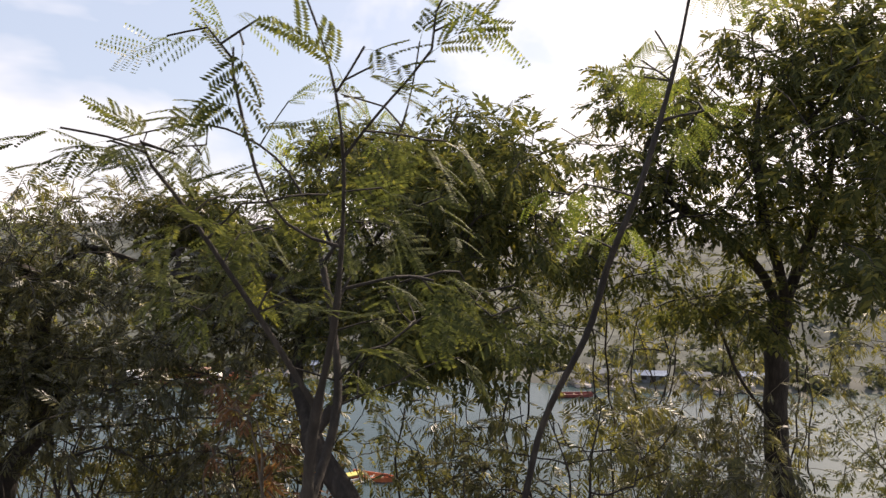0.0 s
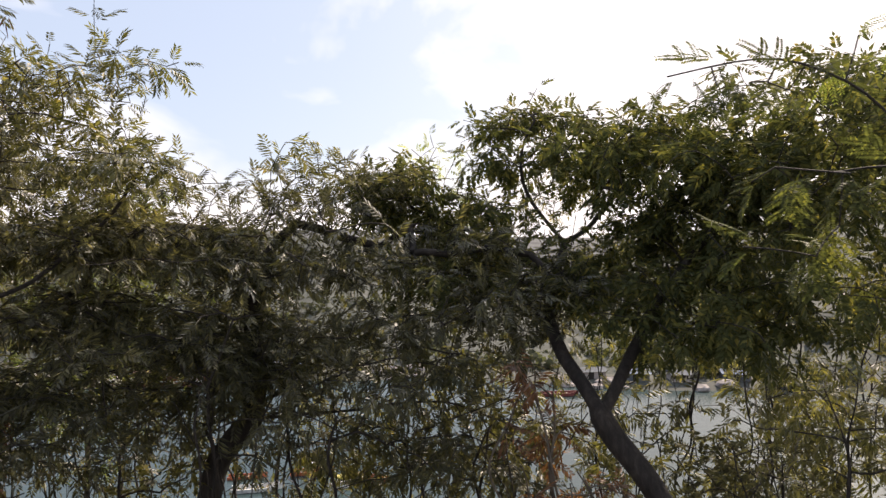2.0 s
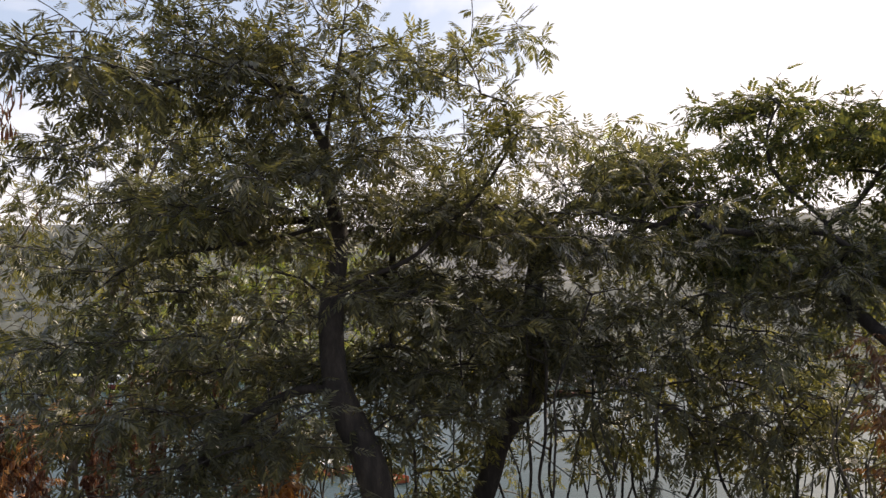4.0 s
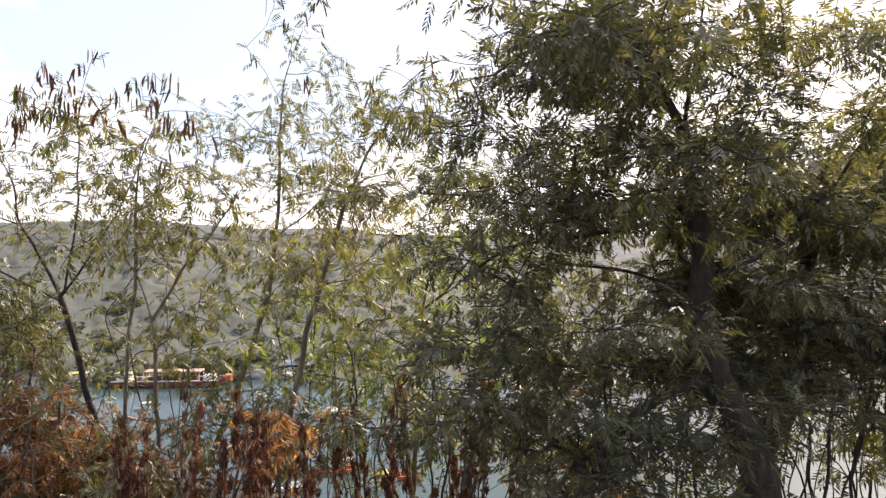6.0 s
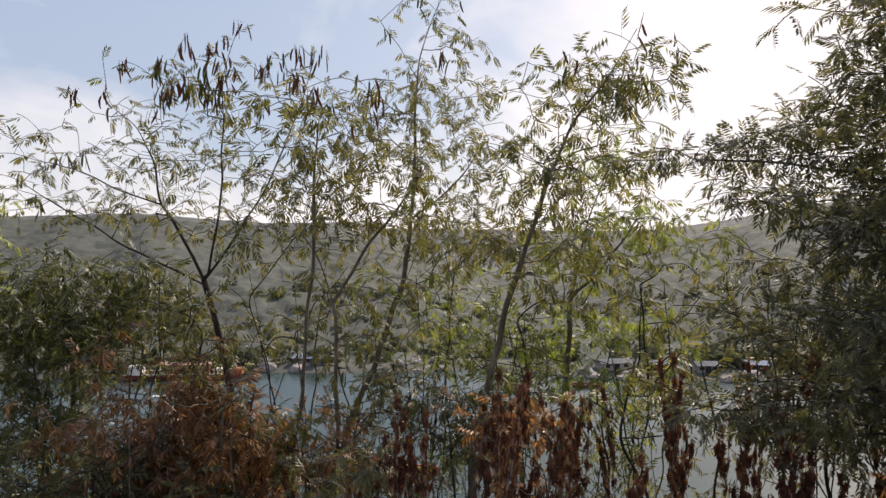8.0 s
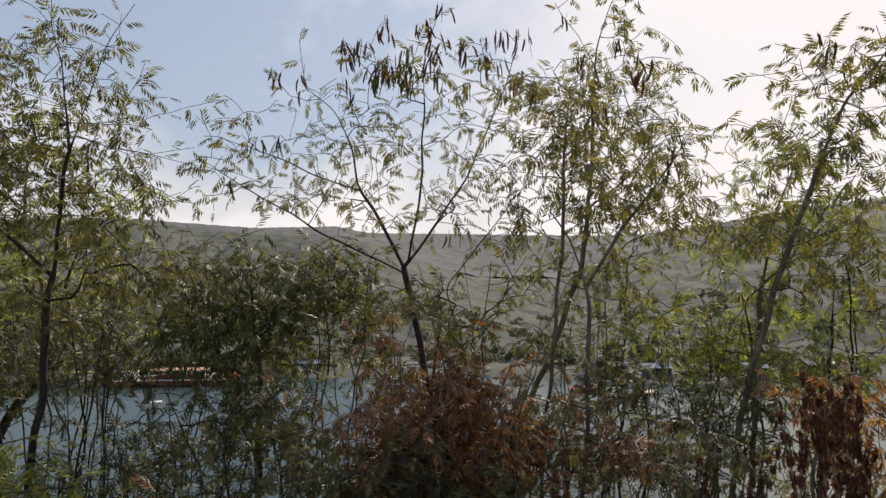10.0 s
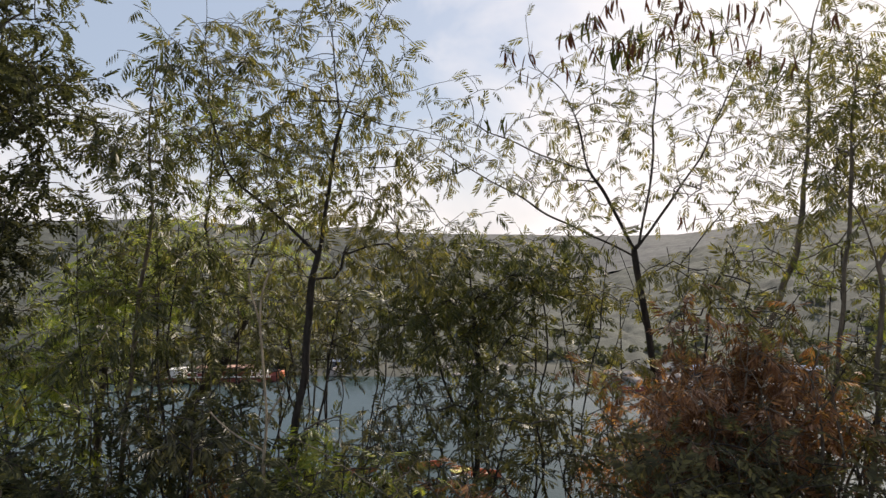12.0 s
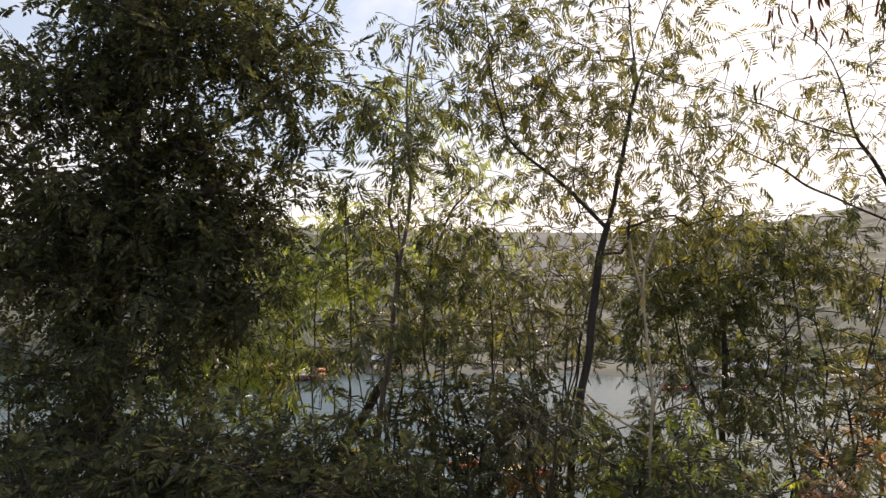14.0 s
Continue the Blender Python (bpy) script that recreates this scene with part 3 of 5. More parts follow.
# ---------------------------------------------------------------- trees by the road, from the start of the walk to its end
tree("feathery_tree", "young feathery-leaved tree close beside the road, fresh green tops", [
        [(-0.40, 1.67, -1.94), (-0.39, 1.61, -0.98), (-0.38, 1.59, -0.64), (-0.35, 1.54, -0.40), (-0.30, 1.49, -0.22), (-0.26, 1.42, 0.03), (-0.24, 1.36, 0.20), (-0.26, 1.32, 0.40), (-0.30, 1.29, 0.50), (-0.34, 1.29, 0.60)]],
     [((-0.55, 1.35, 0.44), (0.17, 0.12, 0.04), 6, 1), ((-0.01, 1.32, 0.47), (0.10, 0.10, 0.05), 4, 1), ((-0.26, 1.38, 0.41), (0.14, 0.12, 0.09), 6),
      ((-0.52, 1.39, 0.27), (0.19, 0.14, 0.07), 7), ((-0.82, 1.43, 0.24), (0.10, 0.10, 0.04), 3), ((-0.15, 1.40, 0.31), (0.14, 0.12, 0.06), 5), ((-0.35, 1.44, 0.15), (0.24, 0.17, 0.09), 6),
      ((-0.65, 1.49, 0.08), (0.19, 0.15, 0.06), 4), ((-0.25, 1.50, 0.00), (0.29, 0.17, 0.1), 8), ((-0.46, 1.54, -0.14), (0.29, 0.17, 0.09), 7),
      ((-0.07, 1.60, -0.15), (0.22, 0.17, 0.1), 6), ((-0.32, 1.61, -0.33), (0.19, 0.13, 0.09), 4),
      ((-0.75, 1.99, 0.41), (0.31, 0.16, 0.09), 8), ((-0.38, 1.93, 0.50), (0.23, 0.16, 0.1), 5, 1), ((-0.41, 1.94, 0.18), (0.33, 0.20, 0.14), 8), ((-0.71, 2.04, 0.10), (0.23, 0.20, 0.12), 5),
      ((-0.34, 1.88, -0.15), (0.33, 0.20, 0.15), 8), ((-0.64, 1.99, -0.23), (0.22, 0.16, 0.12), 4), ((-0.21, 1.78, -0.41), (0.23, 0.16, 0.1), 3), ((-0.01, 1.88, 0.05), (0.23, 0.20, 0.17), 5)],
     KIT_NEAR, LEAF_NEAR, 0.027, 21, gap=0.075, tail=0.3, least=1, sag=0.3, size=0.64, wobble=0.012, taper=1.05, young=(KIT_FOLD, LEAF_FRESH),
     limbs=[[(-0.35, 1.54, -0.40), (-0.42, 1.49, -0.25), (-0.53, 1.45, -0.07), (-0.62, 1.41, 0.11), (-0.69, 1.39, 0.19)],
            [(-0.27, 1.42, 0.00), (-0.37, 1.39, 0.01), (-0.46, 1.37, 0.12), (-0.46, 1.35, 0.25), (-0.49, 1.35, 0.39)],
            [(-0.24, 1.36, 0.21), (-0.15, 1.34, 0.32), (-0.05, 1.33, 0.43)],
            [(-0.39, 1.68, -0.70), (-0.32, 1.73, -0.46), (-0.36, 1.83, -0.19), (-0.44, 1.94, 0.09), (-0.57, 1.99, 0.31), (-0.82, 2.05, 0.44), (-1.17, 2.05, 0.36)],
            [(-0.40, 1.90, -0.03), (-0.24, 1.93, 0.21), (-0.14, 1.93, 0.45), (-0.11, 1.93, 0.65)]], foliage_label="feathery twice-divided fresh green leaves")

tree("leaning_thin_tree", "thin dark leaning tree with drooping light leaves", [
        [(0.22, 2.45, -2.83), (0.26, 2.43, -1.24), (0.28, 2.41, -0.97), (0.30, 2.38, -0.71), (0.51, 2.31, -0.29), (0.62, 2.24, 0.08), (0.74, 2.21, 0.49), (0.83, 2.22, 0.85), (0.89, 2.22, 1.15)]],
     [((0.64, 2.21, 0.77), (0.22, 0.20, 0.22), 6), ((0.94, 2.27, 0.95), (0.25, 0.25, 0.2), 6), ((0.58, 2.31, 0.23), (0.20, 0.20, 0.12), 3),
      ((0.42, 2.36, 0.05), (0.20, 0.20, 0.12), 3), ((0.90, 2.32, 0.55), (0.20, 0.20, 0.16), 4)],
     KIT_FOLD, LEAF_FRESH, 0.0135, 22, taper=0.8, sag=0.8, size=0.65)

tree("forked_tree", "dark forked tree with broad backlit leaves on the slope", [
        [(3.14, 5.86, -5.63), (3.10, 5.86, -2.33), (2.96, 5.76, -1.67), (2.92, 5.66, -0.82), (2.96, 5.56, -0.40), (2.66, 5.35, 0.20), (2.53, 5.25, 0.91), (2.55, 5.15, 1.50)]],
     [((1.45, 5.23, 0.53), (0.42, 0.5, 0.5), 64), ((1.19, 5.32, -0.09), (0.42, 0.4, 0.2), 39), ((1.79, 5.24, 1.24), (0.4, 0.4, 0.3), 41), ((2.50, 5.25, 0.77), (0.90, 0.90, 0.75), 197), ((3.31, 5.26, 1.24), (0.85, 0.90, 0.9), 182), ((4.43, 5.49, 0.95), (0.80, 0.80, 0.9), 94),
      ((2.35, 5.45, -0.49), (0.60, 0.60, 0.25), 45), ((3.09, 5.06, 1.75), (0.80, 0.80, 0.5), 92), ((3.18, 5.36, 0.10), (0.70, 0.70, 0.35), 76)],
     KIT_BROAD, LEAF_BROAD, 0.105, 23, taper=0.72, least=5, gap=0.055, sag=0.5,
     limbs=[[(2.96, 5.76, -1.67), (2.63, 5.70, -1.24), (2.49, 5.65, -0.92), (2.15, 5.44, -0.39)],
            [(2.96, 5.56, -0.40), (3.19, 5.46, -0.24), (3.57, 5.37, 0.00), (3.96, 5.38, 0.39)],
            [(2.93, 5.62, -0.62), (2.72, 5.50, -0.20), (2.42, 5.40, 0.05), (1.95, 5.30, 0.35)], [(2.96, 5.58, -0.50), (3.10, 5.48, 0.05), (3.22, 5.38, 0.60), (3.30, 5.30, 1.10)]])

tree("roadside_tree", "dark tree with dense broad leaves beside the road", [
        [(2.72, 3.75, -3.59), (2.68, 3.75, -1.49), (2.66, 3.70, -0.73), (2.72, 3.65, -0.03), (2.82, 3.65, 0.53), (2.76, 3.65, 1.13)]],
     [((2.95, 3.66, 0.63), (0.65, 0.70, 0.75), 95), ((3.45, 3.67, 1.13), (0.70, 0.70, 0.80), 80), ((2.70, 3.75, -0.27), (0.35, 0.50, 0.40), 22)],
     KIT_BROAD, LEAF_BROAD, 0.045, 24, taper=0.7, least=5, gap=0.055, sag=0.5)

tree("crooked_tree", "crooked dark tree with dense rounded clusters of leaves", [
        [(0.12, 3.61, -2.90), (-0.61, 3.67, -1.57), (-0.87, 3.78, -1.15), (-1.06, 4.04, -0.86), (-1.10, 4.34, -0.68), (-0.98, 4.63, -0.39), (-0.87, 4.83, -0.12)]],
     [((-1.05, 5.53, 0.96), (0.35, 0.38, 0.15), 66), ((-0.79, 5.23, 0.56), (0.54, 0.54, 0.32), 108), ((-2.27, 5.17, 0.34), (0.39, 0.43, 0.16), 70),
      ((-1.84, 5.06, 0.06), (0.65, 0.54, 0.19), 98), ((-0.34, 4.71, 0.58), (0.49, 0.54, 0.30), 117), ((-0.00, 4.20, 0.20), (0.54, 0.54, 0.45), 165),
      ((0.34, 3.79, 0.37), (0.49, 0.54, 0.49), 176), ((-0.62, 4.12, -0.58), (0.45, 0.43, 0.30), 58), ((-0.00, 3.81, -0.48), (0.49, 0.43, 0.32), 117),
      ((-1.44, 4.75, -0.27), (0.59, 0.54, 0.26), 108), ((-0.35, 4.51, -0.14), (0.54, 0.43, 0.27), 87)],
     KIT_BROAD, LEAF_BROAD, 0.07, 25, taper=0.78, clump=9, least=5, gap=0.055, sag=0.5, size=0.82,
     limbs=[[(-0.87, 3.78, -1.15), (-0.74, 3.88, -0.97), (-0.62, 4.02, -0.78), (-0.33, 4.06, -0.36), (-0.25, 4.01, -0.19), (-0.05, 3.96, 0.00)],
            [(-0.87, 4.83, -0.12), (-1.02, 4.93, 0.06), (-1.14, 5.14, 0.37)], [(-0.87, 4.83, -0.12), (-0.66, 4.82, 0.01), (-0.47, 4.82, 0.27)],
            [(-0.98, 4.63, -0.39), (-1.31, 4.84, -0.14), (-1.80, 5.05, 0.04), (-2.22, 5.17, 0.27)]])

tree("arched_tree", "dark tree with an arched sideways trunk and ferny leaves", [
        [(-3.69, 4.78, -3.95), (-3.56, 4.72, -2.16), (-3.44, 4.67, -1.67), (-3.20, 4.66, -1.42), (-2.74, 4.65, -1.35), (-2.27, 4.58, -1.29), (-1.77, 4.52, -1.24), (-1.24, 4.50, -1.44)]],
     [((-1.70, 4.50, -0.10), (0.55, 0.45, 0.15), 48), ((-1.00, 4.55, -0.45), (0.50, 0.45, 0.15), 44), ((-1.50, 4.40, -0.60), (0.50, 0.40, 0.15), 40), ((-4.17, 3.92, -0.10), (0.45, 0.45, 0.2), 89), ((-3.66, 4.20, -0.06), (0.45, 0.45, 0.2), 78), ((-3.97, 4.11, -0.59), (0.45, 0.45, 0.2), 89), ((-4.21, 3.82, -0.99), (0.4, 0.4, 0.16), 65), ((-3.52, 4.30, -0.92), (0.4, 0.4, 0.16), 60), ((-3.90, 4.41, -0.10), (0.5, 0.5, 0.22), 102), ((-3.13, 4.39, -0.26), (0.5, 0.5, 0.24), 102), ((-3.51, 4.40, -0.72), (0.5, 0.45, 0.22), 100), ((-4.06, 4.32, -0.59), (0.4, 0.4, 0.24), 72), ((-2.97, 4.39, -0.99), (0.4, 0.4, 0.18), 41), ((-4.11, 4.52, 0.29), (0.4, 0.4, 0.18), 50), ((-3.76, 4.31, -1.15), (0.45, 0.4, 0.2), 66),
      ((-2.88, 4.45, -0.84), (1.00, 0.60, 0.34), 136), ((-1.95, 4.32, -0.80), (1.00, 0.60, 0.4), 144), ((-3.17, 4.56, -0.01), (0.60, 0.60, 0.4), 119),
      ((-2.46, 4.83, 0.32), (0.42, 0.50, 0.28), 71), ((-2.00, 4.52, -0.25), (0.70, 0.50, 0.2), 98), ((-1.30, 4.30, -0.45), (0.60, 0.60, 0.3), 80),
      ((-2.58, 4.73, 0.48), (0.40, 0.4, 0.12), 9, 1), ((-3.36, 4.65, -0.09), (0.30, 0.4, 0.16), 39), ((-1.82, 4.42, -1.59), (0.70, 0.50, 0.3), 55)],
     KIT_DARK, LEAF_DARK, 0.085, 26, least=4, gap=0.0588, taper=0.75, sag=0.2, flat=0.25, size=0.78, young=(KIT_THIN, LEAF_OLIVE),
     limbs=[[(-3.32, 4.67, -1.50), (-3.11, 4.66, -1.24), (-2.84, 4.60, -1.19), (-2.53, 4.54, -1.06)],
            [(-3.15, 4.66, -1.41), (-3.19, 4.66, -0.82), (-3.11, 4.65, -0.25), (-2.75, 4.74, 0.18)]])

tree("spreading_tree", "large dark spreading tree with tiered ferny branches", [
        [(-4.02, 3.38, -3.04), (-4.20, 3.34, -1.57), (-4.33, 3.35, -1.24), (-4.45, 3.35, -1.02), (-4.46, 3.40, -0.78), (-4.44, 3.46, -0.54), (-4.44, 3.55, -0.19), (-4.54, 3.55, 0.16), (-4.45, 3.55, 0.57), (-4.39, 3.55, 1.09)]],
     [((-5.25, 3.70, -1.40), (0.35, 0.35, 0.12), 51), ((-4.90, 3.80, -1.00), (0.40, 0.35, 0.14), 43), ((-5.40, 3.60, -0.95), (0.35, 0.30, 0.10), 28), ((-4.75, 3.00, -1.20), (0.30, 0.25, 0.06), 34), ((-5.10, 2.90, -1.36), (0.26, 0.25, 0.06), 30), ((-3.90, 3.50, -1.15), (0.40, 0.35, 0.15), 30), ((-3.60, 3.60, -0.75), (0.40, 0.35, 0.15), 30), ((-3.40, 3.80, -0.35), (0.40, 0.35, 0.15), 18),
      ((-3.55, 3.55, 0.35), (0.40, 0.40, 0.20), 30, 1), ((-3.90, 3.50, 0.85), (0.30, 0.35, 0.20), 22, 1),
      ((-5.30, 3.90, -1.20), (0.4, 0.4, 0.14), 43), ((-5.00, 4.20, -1.60), (0.5, 0.4, 0.14), 43), ((-5.00, 4.40, 0.30), (0.45, 0.45, 0.20), 68), ((-5.10, 4.50, -0.20), (0.5, 0.45, 0.20), 62), ((-5.00, 4.40, -0.70), (0.5, 0.4, 0.20), 43), ((-4.90, 4.30, -1.15), (0.5, 0.4, 0.20), 55), ((-4.50, 4.20, 0.70), (0.45, 0.4, 0.20), 35),
      ((-4.60, 3.45, 0.52), (0.5, 0.45, 0.16), 34), ((-5.10, 3.42, 0.42), (0.4, 0.4, 0.16), 36), ((-5.85, 4.25, 0.02), (0.36, 0.3, 0.10), 35), ((-5.35, 4.05, 0.06), (0.36, 0.3, 0.12), 31),
      ((-4.30, 3.52, 0.26), (0.5, 0.45, 0.17), 44), ((-4.81, 3.50, 0.22), (0.28, 0.4, 0.13), 27), ((-5.31, 3.28, 0.69), (0.4, 0.4, 0.2), 38), ((-5.51, 3.65, -0.47), (0.3, 0.4, 0.16), 15), ((-5.67, 3.65, -0.88), (0.3, 0.35, 0.10), 17), ((-5.29, 3.75, 0.02), (0.26, 0.4, 0.2), 24), ((-4.92, 3.39, -0.15), (0.4, 0.4, 0.2), 20), ((-4.47, 3.48, 0.12), (0.36, 0.4, 0.18), 12), ((-4.32, 3.48, -0.40), (0.4, 0.4, 0.2), 10), ((-4.66, 3.29, -0.58), (0.4, 0.4, 0.12), 5), ((-4.88, 3.19, -0.76), (0.3, 0.36, 0.12), 5),
      ((-5.11, 3.63, -0.06), (0.42, 0.42, 0.22), 38), ((-5.59, 3.56, -0.79), (0.5, 0.4, 0.09), 22), ((-5.72, 3.52, -1.27), (0.45, 0.4, 0.09), 21), ((-5.23, 3.59, -0.46), (0.42, 0.4, 0.14), 15), ((-5.25, 3.33, 0.59), (0.42, 0.42, 0.28), 55), ((-4.77, 3.27, 0.01), (0.40, 0.4, 0.16), 16), ((-5.31, 3.23, -0.14), (0.40, 0.4, 0.14), 16), ((-5.39, 3.46, -0.39), (0.42, 0.4, 0.09), 15), ((-5.03, 3.50, -0.17), (0.5, 0.45, 0.16), 49), ((-5.10, 3.40, -0.70), (0.55, 0.45, 0.12), 16), ((-4.00, 3.55, -0.45), (0.42, 0.42, 0.18), 8), ((-5.60, 3.37, -0.83), (0.38, 0.36, 0.06), 9),
      ((-5.46, 3.27, -1.15), (0.45, 0.36, 0.075), 11), ((-4.84, 3.29, -1.03), (0.40, 0.4, 0.105), 5), ((-4.55, 3.32, -1.39), (0.45, 0.36, 0.15), 7), ((-3.81, 3.44, -1.08), (0.36, 0.4, 0.15), 6),
      ((-4.85, 3.39, 0.81), (0.50, 0.5, 0.252), 77), ((-4.53, 3.38, 0.58), (0.55, 0.5, 0.234), 79), ((-4.61, 3.38, 1.31), (0.50, 0.5, 0.252), 45), ((-5.36, 2.41, 0.36), (0.22, 0.3, 0.081), 28), ((-5.18, 2.60, 0.33), (0.22, 0.3, 0.072), 22),
      ((-5.25, 3.30, 0.10), (0.48, 0.46, 0.153), 34), ((-4.51, 3.28, 0.01), (0.42, 0.4, 0.18), 20), ((-4.00, 3.47, 0.03), (0.34, 0.4, 0.198), 18), ((-5.79, 3.27, -0.30), (0.40, 0.42, 0.075), 9), ((-5.40, 3.26, -0.41), (0.34, 0.40, 0.075), 6),
      ((-4.83, 3.19, -0.58), (0.34, 0.36, 0.105), 7), ((-4.28, 3.23, -0.47), (0.38, 0.4, 0.128), 9), ((-5.09, 3.10, -0.97), (0.48, 0.36, 0.0562), 8), ((-5.65, 3.12, -0.96), (0.24, 0.3, 0.0375), 5), ((-4.48, 3.09, -0.94), (0.30, 0.32, 0.09), 5),
      ((-4.86, 2.95, -1.19), (0.34, 0.30, 0.06), 10), ((-5.21, 2.91, -1.34), (0.30, 0.30, 0.0675), 10), ((-4.14, 3.18, -1.18), (0.26, 0.3, 0.15), 7), ((-4.22, 3.08, -1.47), (0.32, 0.3, 0.135), 6),
      ((-4.12, 3.42, 0.59), (0.38, 0.4, 0.198), 30, 1), ((-3.63, 3.51, 0.71), (0.30, 0.36, 0.18), 24, 1), ((-3.76, 3.46, 0.30), (0.32, 0.36, 0.144), 23, 1), ((-5.13, 3.20, -0.19), (0.30, 0.3, 0.06), 7, 1), ((-4.69, 3.09, -0.33), (0.26, 0.3, 0.06), 5, 1)],
     KIT_DARK, LEAF_DARK, 0.085, 27, taper=0.8, least=4, gap=0.0527, sag=0.2, flat=0.22, size=0.74, clump=9, young=(KIT_DARK, LEAF_OLIVE),
     limbs=[[(-4.33, 3.35, -1.02), (-4.60, 3.33, -0.99), (-4.84, 3.29, -1.11), (-5.06, 3.21, -1.29)],
            [(-4.44, 3.55, -0.19), (-4.68, 3.51, -0.23), (-5.04, 3.49, -0.28), (-5.42, 3.46, -0.34), (-5.78, 3.42, -0.59)],
            [(-4.36, 3.46, -0.54), (-4.70, 3.90, -0.50), (-5.00, 4.40, -0.45)],
            [(-4.44, 3.55, -0.19), (-4.90, 3.80, -0.14), (-5.40, 4.06, -0.07), (-5.95, 4.30, 0.00)],
            [(-4.54, 3.55, 0.22), (-4.68, 3.56, 0.57), (-4.83, 3.57, 0.86), (-4.92, 3.57, 1.15)],
            [(-4.36, 3.46, -0.54), (-3.98, 3.53, -0.31), (-3.63, 3.59, 0.02), (-3.42, 3.58, 0.38)],
            [(-4.41, 3.15, -1.07), (-4.63, 3.04, -1.14), (-4.86, 2.95, -1.21), (-5.19, 2.86, -1.35)]])

tree("slender_tree", "slender leucaena with drooping pale green leaves", [
        [(-7.47, 5.94, -5.64), (-7.10, 5.81, -2.21), (-6.98, 5.80, -1.58), (-6.79, 5.73, -0.85), (-6.59, 5.66, -0.17), (-6.32, 5.65, 0.49), (-6.03, 5.58, 0.86), (-5.83, 5.57, 1.21)]],
     [((-6.22, 5.65, 0.54), (0.60, 0.60, 0.61), 78), ((-5.89, 5.63, 0.82), (0.36, 0.50, 0.38), 54), ((-6.55, 5.66, -0.17), (0.68, 0.68, 0.61), 89), ((-6.37, 5.77, -0.75), (0.59, 0.59, 0.61), 48)],
     KIT_THIN, LEAF_OLIVE, 0.024, 31, taper=0.72, clump=4, bark=BARK_PALE, least=2, gap=0.129, sag=0.4, size=0.92, group="leucaena stand", pod_tips=5, pod_len=0.21,
     pod_places=[((-5.83, 5.57, 1.23), 3, True), ((-5.80, 5.51, 0.84), 5, False), ((-5.94, 5.57, 0.74), 3, False)])

tree("slender_tree", "slender leucaena with drooping pale green leaves", [
        [(-9.25, 8.39, -6.86), (-8.60, 8.24, -3.24), (-8.13, 8.16, -2.04), (-7.77, 8.08, -1.05), (-7.63, 8.07, -0.09), (-7.60, 8.07, 1.02), (-7.56, 8.07, 1.71), (-7.36, 8.06, 2.27), (-7.22, 8.05, 2.51)]],
     [((-7.29, 8.06, 2.13), (0.50, 0.68, 0.61), 42), ((-7.70, 8.08, 1.02), (1.01, 0.84, 0.69), 101), ((-7.08, 8.05, 0.74), (0.93, 0.84, 0.69), 89), ((-7.66, 8.19, -0.43), (1.01, 0.84, 0.75), 78), ((-6.97, 8.28, -0.22), (1.01, 0.84, 0.61), 60)],
     KIT_THIN, LEAF_OLIVE, 0.034, 32, taper=0.72, clump=4, bark=BARK_PALE, least=2, gap=0.129, sag=0.4, size=0.92, group="leucaena stand", pod_tips=5, pod_len=0.21,
     limbs=[[(-7.59, 8.07, 1.44), (-7.87, 8.08, 1.92), (-8.05, 8.09, 2.20)], [(-7.67, 8.07, -0.22), (-7.15, 8.05, 0.19), (-6.73, 8.03, 0.74)]],
     pod_places=[((-7.27, 8.06, 1.82), 7, True), ((-7.91, 8.09, 1.99), 3, False), ((-7.08, 8.05, 2.27), 3, False)])

tree("slender_tree", "slender leucaena with two thin stems and pale leaves", [
        [(-8.71, 6.12, -5.25), (-8.64, 6.12, -2.30), (-8.54, 6.11, -1.38), (-8.48, 6.11, -0.67), (-8.46, 6.11, 0.19), (-8.42, 6.11, 0.60)],
        [(-8.38, 6.16, -5.29), (-8.28, 6.10, -2.35), (-8.26, 6.04, -1.17), (-8.34, 6.04, -0.87), (-8.41, 6.05, -0.62), (-8.64, 6.06, -0.31)]],
     [((-8.41, 6.11, 0.25), (0.68, 0.68, 0.53), 89), ((-8.16, 6.10, 0.09), (0.68, 0.68, 0.38), 65), ((-8.67, 6.12, -0.36), (0.59, 0.68, 0.45), 42), ((-7.70, 6.07, -0.16), (0.59, 0.68, 0.38), 42), ((-8.16, 6.10, -1.18), (0.50, 0.50, 0.45), 25)],
     KIT_THIN, LEAF_OLIVE, 0.019, 33, taper=0.72, clump=4, bark=BARK_PALE, least=2, gap=0.129, sag=0.4, size=0.92, group="leucaena stand", pod_tips=5, pod_len=0.21,
     limbs=[[(-8.28, 6.04, -0.97), (-8.03, 6.03, -0.57), (-7.68, 6.01, -0.11), (-7.48, 6.00, 0.19)]],
     pod_places=[((-7.56, 6.01, 0.11), 5, True), ((-8.19, 6.04, 0.49), 4, True)])

